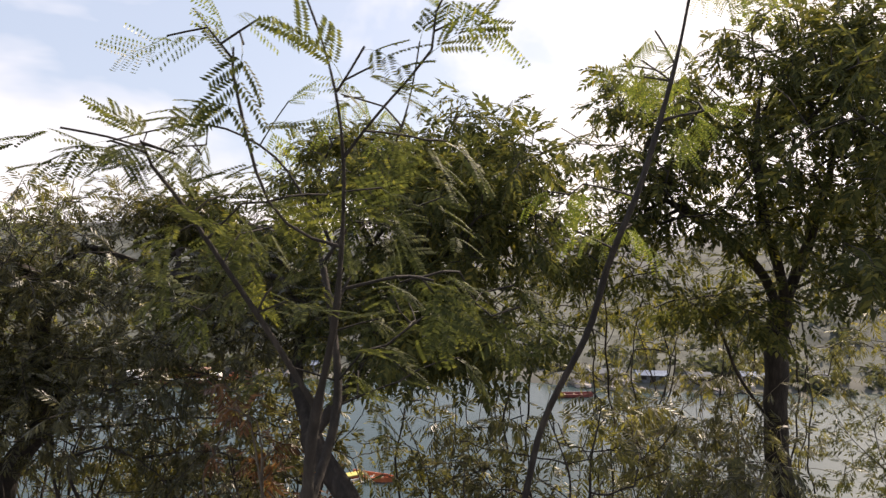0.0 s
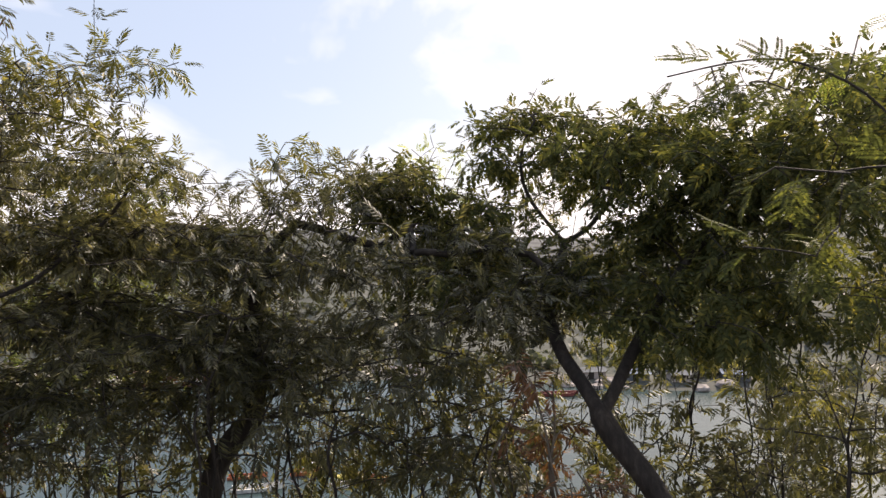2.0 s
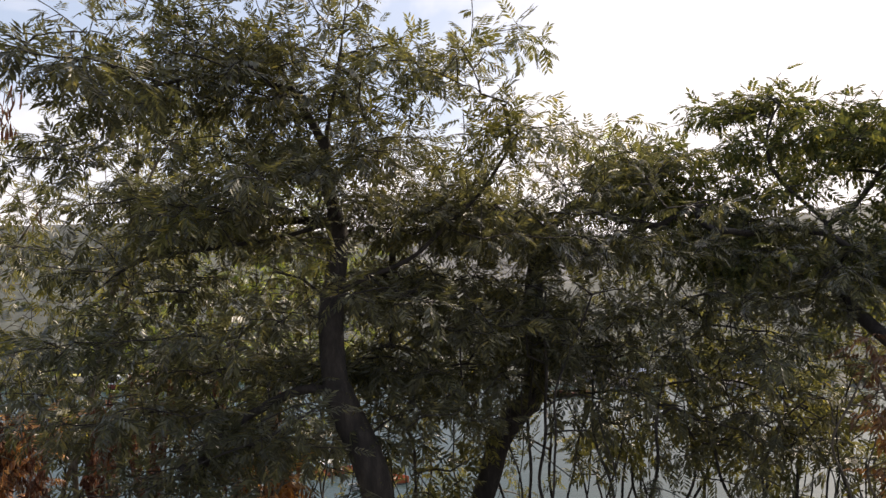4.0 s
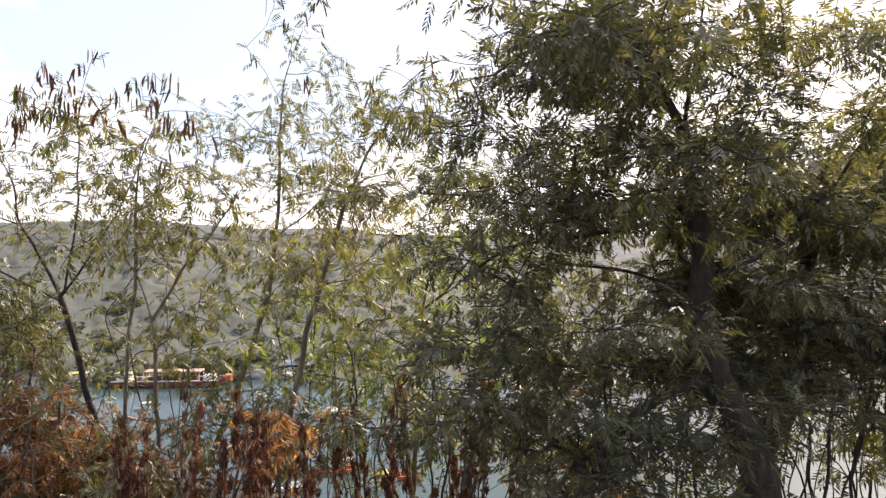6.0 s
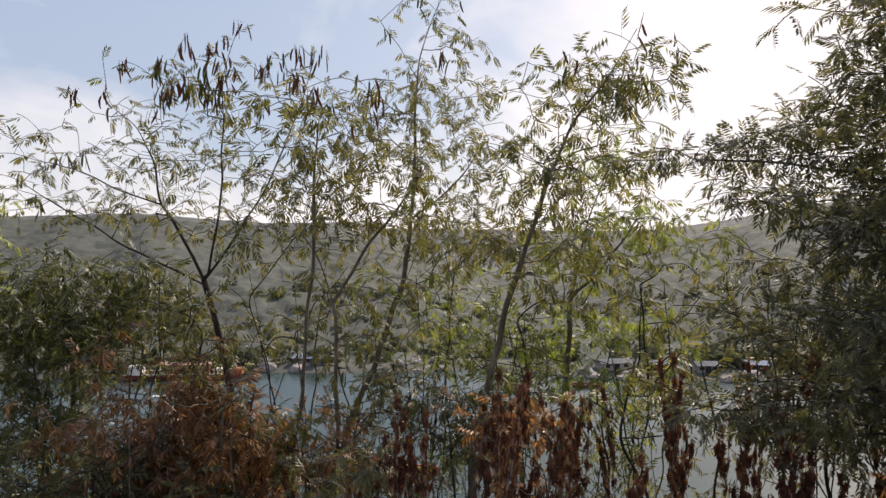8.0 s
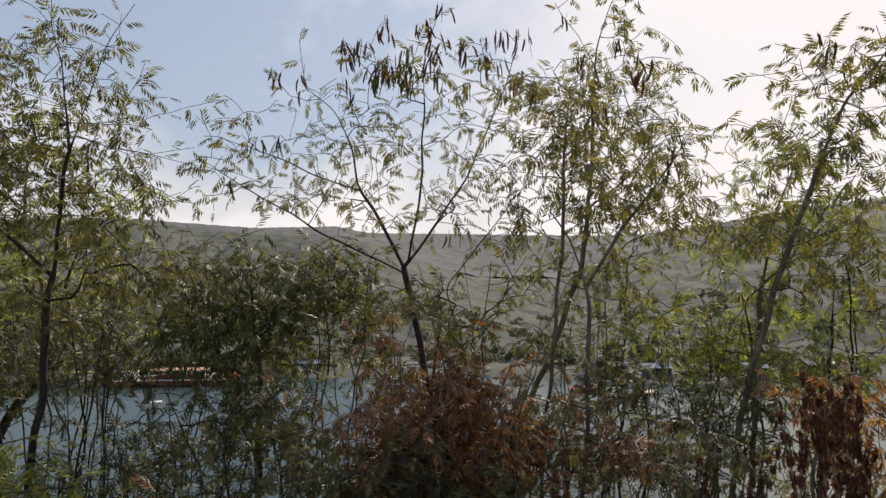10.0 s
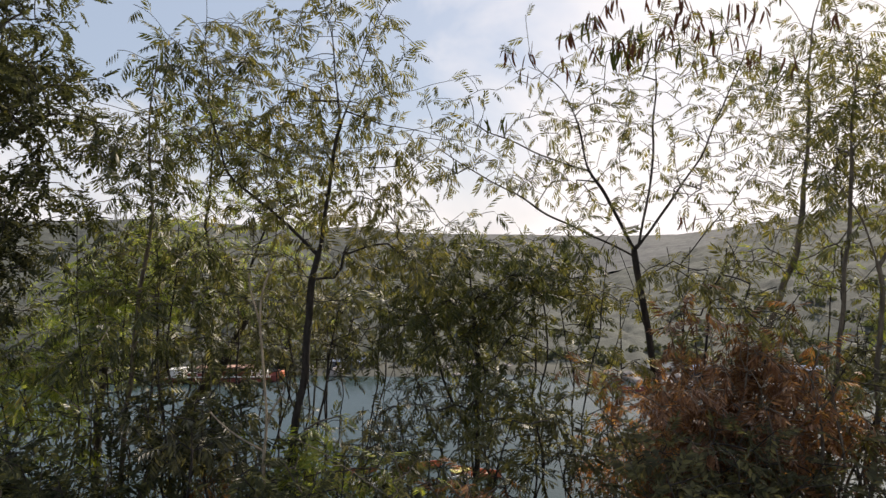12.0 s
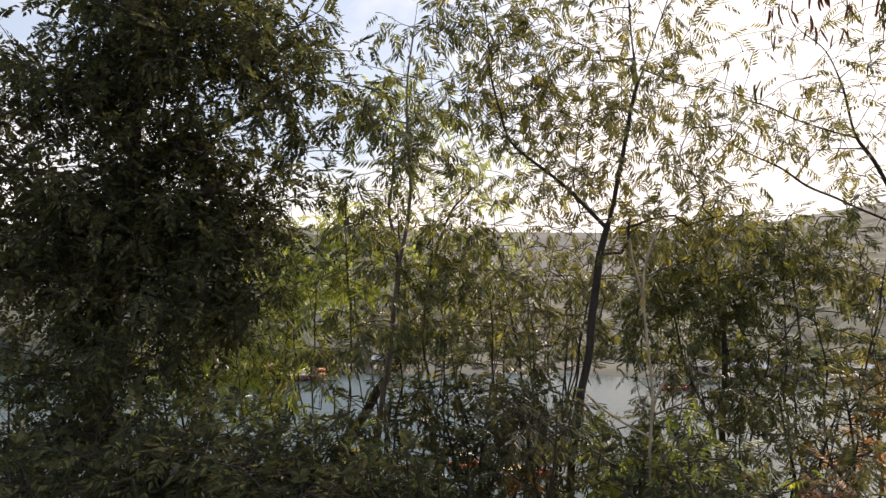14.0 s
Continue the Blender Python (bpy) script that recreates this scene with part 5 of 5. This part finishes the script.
# ---------------------------------------------------------------- saplings and thin stems between the trees
SAPLINGS = []
for k in range(7):
    rng_s = np.random.default_rng(300 + k)
    tall = (2.0, 2.4, 2.8, 3.2, 3.6, 2.6, 3.0)[k]
    lean = rng_s.normal(0, 0.9, 2)
    stem = [(0, 0, 0), (lean[0] * 0.25, lean[1] * 0.25, tall * 0.4), (lean[0] * 0.8, lean[1] * 0.8, tall * 0.75), (lean[0] * 1.5, lean[1] * 1.5, tall)]
    side = []
    for q in range(5):
        f, a, out = rng_s.uniform(0.3, 0.75), rng_s.uniform(0, 6.28), rng_s.uniform(0.35, 0.7)
        o = np.array((lean[0] * f, lean[1] * f, tall * f))
        way = np.array((np.cos(a), np.sin(a), 0)) * out
        side.append([tuple(o), tuple(o + way * 0.5 + (0, 0, 0.3 * out)), tuple(o + way + (0, 0, rng_s.uniform(0.1, 0.9) * out))])
    SAPLINGS.append(tree("sapling", "thin twiggy sapling with sparse leaves on the slope", [stem],
                         [((lean[0], lean[1], tall * 0.72), (0.5, 0.4, tall * 0.3), (44, 40, 52, 48, 40, 40, 36)[k])],
                         (KIT_SMALL, KIT_THIN, KIT_SMALL, KIT_THIN, KIT_THIN, KIT_SMALL, KIT_THIN)[k],
                         (LEAF_DARK, LEAF_OLIVE, LEAF_BROAD, LEAF_DARK, LEAF_OLIVE, LEAF_OLIVE, LEAF_DARK)[k], 0.008, 300 + k,
                         bark=(BARK, BARK_PALE)[k % 2], gap=0.11, sag=0.4, limbs=side, wobble=0.09, group="saplings", category="sapling"))
rng_p = np.random.default_rng(77)
spots = [(rng_p.uniform(-19, 8), rng_p.uniform(4.2, 9.5)) for _ in range(58)]
for k, (x, y) in enumerate(spots):
    base = on_land(x, y)
    want = 0.06 * x - (0.20 + 0.13 * rng_p.random()) * y - base[2]        # leafy top just under the far shore
    src = SAPLINGS[k % 7]
    s = max(0.5, want / (2.0, 2.4, 2.8, 3.2, 3.6, 2.6, 3.0)[k % 7])
    m = Matrix.Translation(base) @ Matrix.Rotation(rng_p.uniform(0, 6.28), 4, "Z") @ Matrix.Diagonal((min(s, 1.25), min(s, 1.25), s, 1))
    if k < 7:
        src.matrix_basis = m
    else:
        src.scale, keep = (1, 1, 1), src.matrix_basis.copy()
        copy_thing(src, m)
        src.matrix_basis = keep

# ---------------------------------------------------------------- dry red seed stalks and rust-brown growth


def seed_stalk(seed, tall):
    """A dry weed: an upright stem with short side stems, each ending in a dense red-brown seed spike."""
    rng = np.random.default_rng(seed)
    root = thing("seed_stalk", "dry upright weed with dark red-brown seed spikes", "weed", "dry seed stalks")
    sk = Skeleton()
    main = sk.line([(0, 0, 0), (rng.normal(0, 0.02), 0, tall * 0.5), (rng.normal(0, 0.05), rng.normal(0, 0.04), tall)], None, 0.06, 0.01, rng)
    chains = [main]
    for k in range(rng.integers(3, 6)):
        f = rng.uniform(0.55, 0.85)
        n = main[int(len(main) * f)]
        a = rng.uniform(0, 6.28)
        o = np.array(sk.at[n])
        chains.append(sk.line([o + (0.05 * np.cos(a), 0.05 * np.sin(a), 0.12 * tall), o + (0.07 * np.cos(a), 0.07 * np.sin(a), (0.97 - f + rng.uniform(-0.1, 0.05)) * tall)], n, 0.05))
    at = np.array(sk.at)
    for c in chains:
        v, f = tube_arrays(at[c], np.linspace(0.005, 0.002, len(c)), 5)
        part("stem", raw_mesh("stem", v, f, BARK_DRY, True), root)
        top = at[c][int(len(c) * (0.55 if c is main else 0.35)):]
        q = top[rng.integers(0, len(top), 190)] + rng.normal(0, 0.009, (190, 3))
        a = rng.normal(0, 1, (190, 3))
        b = rng.normal(0, 1, (190, 3)) + (0, 0, 1.2)
        a *= (rng.uniform(0.004, 0.009, 190) / np.linalg.norm(a, axis=1))[:, None]
        b *= (rng.uniform(0.008, 0.018, 190) / np.linalg.norm(b, axis=1))[:, None]
        v = np.stack((q - a, q - b, q + a, q + b), 1).reshape(-1, 3)
        tagged(part("seed_head", raw_mesh("seed_head", v, np.arange(len(v)).reshape(-1, 4), SEED_RED), root), kind="stuff")
    return root


rng_w = np.random.default_rng(91)
STALKS = [seed_stalk(400 + k, 1.0) for k in range(6)]
k = 0
for n, x0, x1, y0, y1, drop in ((58, -7.6, -5.3, 3.7, 5.0, 0.25), (8, -5.5, -4.4, 3.8, 4.6, 0.30), (6, -9.4, -7.7, 4.6, 5.4, 0.34), (10, -11.4, -8.6, 5.2, 6.2, 0.35), (6, -14.2, -12.6, 5.4, 6.4, 0.36)):
    for _ in range(n):
        x, y = rng_w.uniform(x0, x1), rng_w.uniform(y0, y1)
        base = on_land(x, y)
        s = 0.06 * x - (drop - 0.03 + 0.34 * rng_w.random() ** 0.8) * (y - 0.5) - base[2]
        m = Matrix.Translation(base) @ Matrix.Rotation(rng_w.normal(0, 0.09), 4, "Y") @ Matrix.Rotation(rng_w.uniform(0, 6.28), 4, "Z") @ Matrix.Diagonal((0.95, 0.95, max(0.4, s), 1))
        if k < 6:
            STALKS[k].matrix_basis = m
        else:
            src = STALKS[k % 6]
            keep = src.matrix_basis.copy()
            src.scale = (1, 1, 1)
            copy_thing(src, m)
            src.matrix_basis = keep
        k += 1

for k, (x, y, top, wide, n, leaf) in enumerate((
        (-9.50, 7.22, -2.00, 0.5, 60, LEAF_RUST), (-9.60, 7.60, -2.21, 0.5, 50, LEAF_RUST), (-9.26, 6.98, -2.26, 0.45, 50, LEAF_RUST), (-8.70, 6.40, -2.05, 0.5, 46, LEAF_RUST), (-9.55, 6.39, -2.29, 0.5, 50, LEAF_RUST), (-9.70, 6.45, -2.29, 0.45, 44, LEAF_RUST),
        (-9.69, 5.78, -1.32, 0.55, 130, LEAF_BROWN), (-9.22, 5.96, -1.50, 0.4, 70, LEAF_BROWN), (-9.60, 5.59, -1.60, 0.4, 70, LEAF_BROWN), (-9.06, 5.65, -1.58, 0.2, 40, LEAF_RUST), (-9.70, 5.80, -1.86, 0.4, 50, LEAF_BROWN), (-8.51, 5.72, -1.98, 0.36, 40, LEAF_BROWN),
        (-12.71, 5.41, -1.96, 0.32, 30, LEAF_LIME), (-11.59, 5.76, -2.45, 0.36, 16, LEAF_RUST), (-13.53, 6.04, -2.43, 0.2, 16, LEAF_RUST),
        (-9.59, 6.71, -2.03, 0.5, 60, LEAF_RUST), (-9.75, 6.86, -2.26, 0.45, 44, LEAF_RUST), (-9.02, 6.76, -2.42, 0.4, 50, LEAF_RUST), (-6.89, 4.86, -1.38, 0.3, 40, LEAF_RUST), (-4.90, 3.80, -1.45, 0.16, 40, LEAF_RUST), (-1.05, 3.6, -1.25, 0.22, 22, LEAF_BROWN), (-1.25, 3.7, -0.85, 0.16, 16, LEAF_BROWN))):
    bush(200 + k, "dry_bush", "withered rust-brown bush on the slope" if leaf is not LEAF_LIME else "low yellow-green bush on the slope", x, y, top, wide, KIT_THIN, leaf, n, 0.012, BARK_PALE, 0.065, 0.6, 0.85, low=0.66, group="dry bushes")

tree("dead_sapling", "bare pale dry stem with a few twigs", [[(-12.85, 5.04, -4.42), (-12.84, 5.04, -2.51), (-12.84, 5.04, -1.85), (-12.89, 5.04, -1.34), (-12.87, 5.04, -1.12), (-12.79, 5.04, -0.93)]],
     [], None, None, 0.010, 41, bark=BARK_DRY, thin=0.004, category="sapling",
     limbs=[[(-12.85, 5.04, -1.99), (-12.84, 5.04, -1.88), (-12.75, 5.04, -1.77)], [(-12.85, 5.04, -2.10), (-13.06, 5.05, -1.99), (-13.19, 5.06, -1.87)], [(-12.89, 5.04, -1.34), (-12.94, 5.05, -1.19), (-12.95, 5.05, -1.01)]])

# ---------------------------------------------------------------- far shore: barge, boats, huts, beach litter
PAINT_RED = rough_material("hull_red", (0.13, 0.03, 0.026), (0.20, 0.045, 0.038), (0.27, 0.08, 0.06), 2.0, rough=0.55, bump=0.15)
PAINT_ORANGE = rough_material("hull_orange", (0.34, 0.08, 0.035), (0.46, 0.125, 0.05), (0.52, 0.18, 0.08), 2.0, rough=0.5, bump=0.15)
PAINT_WHITE = rough_material("paint_white", (0.5, 0.49, 0.46), (0.68, 0.67, 0.64), (0.8, 0.79, 0.77), 3.0, rough=0.5, bump=0.1)
PAINT_YELLOW = rough_material("paint_yellow", (0.42, 0.36, 0.08), (0.55, 0.48, 0.12), (0.62, 0.56, 0.2), 3.0, rough=0.5, bump=0.1)
PAINT_BLUE = rough_material("paint_blue", (0.10, 0.13, 0.2), (0.16, 0.2, 0.28), (0.24, 0.28, 0.36), 3.0, rough=0.9, bump=0.1)
PAINT_FADED = rough_material("canopy_faded", (0.32, 0.16, 0.12), (0.42, 0.25, 0.19), (0.5, 0.34, 0.28), 2.0, rough=0.8, bump=0.1)
ROOF_GREY = rough_material("roof_grey_blue", (0.07, 0.075, 0.085), (0.11, 0.12, 0.135), (0.16, 0.17, 0.19), 2.0, rough=0.95, bump=0.1)
ROCK = rough_material("pale_rock", (0.2, 0.17, 0.155), (0.32, 0.28, 0.26), (0.42, 0.38, 0.36), 0.8, rough=0.9, bump=0.6, depth=0.2)


def hull(length, beam, deep, sheer=0.25, bow=0.3):
    """A boat's shell with a pointed, raised bow at +x and an open, thick-walled top."""
    bm = bmesh.new()
    rows = []
    n = 14
    for i in range(n):
        f = i / (n - 1)
        x = (f - 0.5) * length
        w = beam / 2 * (1 - max(0, (f - (1 - bow)) / bow) ** 2 * 0.94) * (0.82 + 0.18 * min(1, f / 0.12))
        top = deep + sheer * max(0, f - 0.55) ** 2 * 4 + sheer * 0.3 * max(0, 0.15 - f) * 4
        rows.append([bm.verts.new(q) for q in ((x, -w, top), (x, -w * 0.92, deep * 0.4), (x, -w * 0.6, 0), (x, w * 0.6, 0), (x, w * 0.92, deep * 0.4), (x, w, top), (x, w * 0.86, top), (x, w * 0.8, deep * 0.5), (x, -w * 0.8, deep * 0.5), (x, -w * 0.86, top))])
    for a, b in zip(rows, rows[1:]):
        for j in range(10):
            bm.faces.new((a[j], b[j], b[(j + 1) % 10], a[(j + 1) % 10]))
    bm.faces.new(rows[0])
    bm.faces.new(rows[-1][::-1])
    bmesh.ops.recalc_face_normals(bm, faces=bm.faces)
    return bm


def block(x0, x1, y0, y1, z0, z1, bevel=0.04):
    bm = bmesh.new()
    bmesh.ops.create_cube(bm, size=1.0)
    for v in bm.verts:
        v.co = ((x0 + x1) / 2 + v.co.x * (x1 - x0), (y0 + y1) / 2 + v.co.y * (y1 - y0), (z0 + z1) / 2 + v.co.z * (z1 - z0))
    bmesh.ops.bevel(bm, geom=bm.edges[:], offset=bevel, segments=1, affect="EDGES")
    return bm


def barge(at, turn):
    root = thing("barge", "long low red barge with a white deck edge", "boat", at=at)
    root.rotation_euler.z = radians(turn)
    bm_part("hull", hull(18.0, 3.6, 1.0, 0.5, 0.16), PAINT_RED, root)
    bm_part("bow_plate", block(8.0, 9.1, -0.75, 0.75, 0.55, 1.75, 0.15), PAINT_ORANGE, root, "orange bow plate")
    for y in (-1.75, 1.75):
        bm_part("gunwale", block(-8.7, 7.4, y - 0.1, y + 0.1, 1.04, 1.2), PAINT_WHITE, root, "white gunwale")
    bm_part("canopy", block(-4.2, 4.6, -1.2, 1.2, 2.25, 2.5, 0.1), PAINT_FADED, root, "faded pinkish canopy")
    for x in (-4.0, -1.2, 1.6, 4.4):
        for y in (-1.1, 1.1):
            bm_part("post", block(x - 0.05, x + 0.05, y - 0.05, y + 0.05, 0.5, 2.28, 0.01), PAINT_WHITE, root)
    bm_part("cargo", block(-3.6, 3.9, -0.9, 0.9, 0.5, 1.5, 0.2), LEAF_BROWN, root)
    bm_part("cabin", block(-8.2, -6.2, -1.0, 1.0, 0.5, 2.1, 0.12), PAINT_WHITE, root, "small white cabin")
    bm_part("cabin_roof", block(-8.4, -6.0, -1.15, 1.15, 2.1, 2.22), PAINT_WHITE, root)
    bm_part("crate", block(4.9, 6.6, -0.8, 0.8, 0.5, 1.75, 0.1), PAINT_WHITE, root)
    return root


def small_boat(at, turn, length, paint, label, cover=None):
    root = thing("small_boat", label, "boat", "moored boats", at=at)
    root.rotation_euler.z = radians(turn)
    bm_part("hull", hull(length, length * 0.3, length * 0.13, 0.25, 0.35), paint, root)
    for f in (-0.25, 0.0, 0.2):
        bm_part("thwart", block(f * length - 0.1, f * length + 0.1, -length * 0.12, length * 0.12, length * 0.09, length * 0.1, 0.01), BARK_DRY, root)
    if cover:
        bm_part("canopy", block(-length * 0.28, length * 0.2, -length * 0.13, length * 0.13, length * 0.3, length * 0.33, 0.02), cover, root)
        for f in (-0.26, 0.18):
            for y in (-0.11, 0.11):
                bm_part("post", block(f * length - 0.03, f * length + 0.03, y * length - 0.03, y * length + 0.03, length * 0.09, length * 0.31, 0.005), PAINT_WHITE, root)
    return root


def hut(at, turn, wide, deep, tall, wall, roof, label):
    root = thing("hut", label, "hut", "huts on the far shore", at=at)
    root.rotation_euler.z = radians(turn)
    bm_part("wall", block(-wide / 2, wide / 2, -deep / 2, deep / 2, 0, tall), wall, root)
    bm = bmesh.new()
    o = 0.3
    q = [bm.verts.new(p) for p in ((-wide / 2 - o, -deep / 2 - o, tall), (wide / 2 + o, -deep / 2 - o, tall), (wide / 2 + o, deep / 2 + o, tall), (-wide / 2 - o, deep / 2 + o, tall), (-wide / 2 - o, 0, tall * 1.4), (wide / 2 + o, 0, tall * 1.4))]
    for f in ((0, 1, 5, 4), (2, 3, 4, 5), (1, 2, 5), (3, 0, 4), (3, 2, 1, 0)):
        bm.faces.new([q[k] for k in f])
    bm_part("roof", bm, roof, root)
    bm_part("door", block(-0.45, 0.45, -deep / 2 - 0.05, -deep / 2 + 0.02, 0.02, 1.1, 0.01), BARK, root)
    for x in (-wide * 0.32, wide * 0.32):
        bm_part("window", block(x - 0.4, x + 0.4, -deep / 2 - 0.04, -deep / 2 + 0.02, 0.5, 1.0, 0.01), BARK, root)
    return root


barge((-44.32, 98.63, -21.75), 1)
small_boat((-41.92, 83.98, -21.75), 20, 3.2, PAINT_WHITE, "small white skiff with a canopy on the water", PAINT_WHITE)
small_boat((-59.34, 100.01, -21.75), 5, 6.0, PAINT_WHITE, "white boat with a yellow canopy near the shore", PAINT_YELLOW)
for t_at, turn, length, paint, cover in (((-12.93, 59.54, -21.75), 15, 4.2, PAINT_ORANGE, PAINT_WHITE), ((-7.75, 57.65, -21.75), -20, 4.6, PAINT_ORANGE, None), ((-17.10, 55.40, -21.75), 10, 4.4, PAINT_WHITE, None),
                                         ((-18.79, 58.43, -21.75), 8, 3.6, PAINT_ORANGE, None), ((-9.20, 56.37, -21.75), 30, 3.6, PAINT_WHITE, PAINT_YELLOW),
                                         ((-73.92, 107.06, -21.75), 5, 5.0, PAINT_WHITE, PAINT_WHITE), ((17.45, 90.30, -21.75), 3, 5.5, PAINT_RED, None)):
    small_boat(t_at, turn, length, paint, "orange wooden boat moored by the near bank" if paint is PAINT_ORANGE else "white wooden boat moored on the water" if paint is PAINT_WHITE else "long red boat moored by the far shore", cover)
rng_h = np.random.default_rng(5)
for k, (x, y) in enumerate(((24, 0), (31, 0), (38, 0), (47, 0), (56, 0), (-26, 0))):
    y = float(shoreline(x)) + 4.0
    z = float(land(x, y)) - 0.05
    w = rng_h.uniform(3, 5.5)
    hut((x, y, z), rng_h.uniform(-15, 15), w, 3.0, 1.2, (ROCK, ROOF_GREY)[k % 2], (ROOF_GREY, PAINT_BLUE)[k % 2], "small shed with a pale roof on the shore" if k % 2 else "small shed with a blue roof on the shore")


def boulder(seed, at, size):
    rng = np.random.default_rng(seed)
    bm = bmesh.new()
    bmesh.ops.create_icosphere(bm, subdivisions=2, radius=1.0)
    off = Vector(rng.uniform(0, 50, 3))
    for v in bm.verts:
        v.co *= 1 + 0.45 * noise.noise(v.co * 1.1 + off) + 0.15 * noise.noise(v.co * 3 + off)
        v.co = Vector((v.co.x * size, v.co.y * size * 0.8, v.co.z * size * 0.6))
    me = bpy.data.meshes.new("boulder")
    bm.to_mesh(me)
    bm.free()
    me.materials.append(ROCK)
    ob = tagged(new("boulder", me), "pale weathered boulder on the far shore", "rock", "shore boulders")
    ob.location = at
    return ob


for k in range(26):
    x = rng_h.uniform(-55, 62)
    y = float(shoreline(x)) + 2.0 + rng_h.uniform(-3, 2)
    s = rng_h.uniform(0.4, 1.6)
    boulder(600 + k, (x, y, max(float(land(x, y)), WATER_Z) + s * 0.1), s)
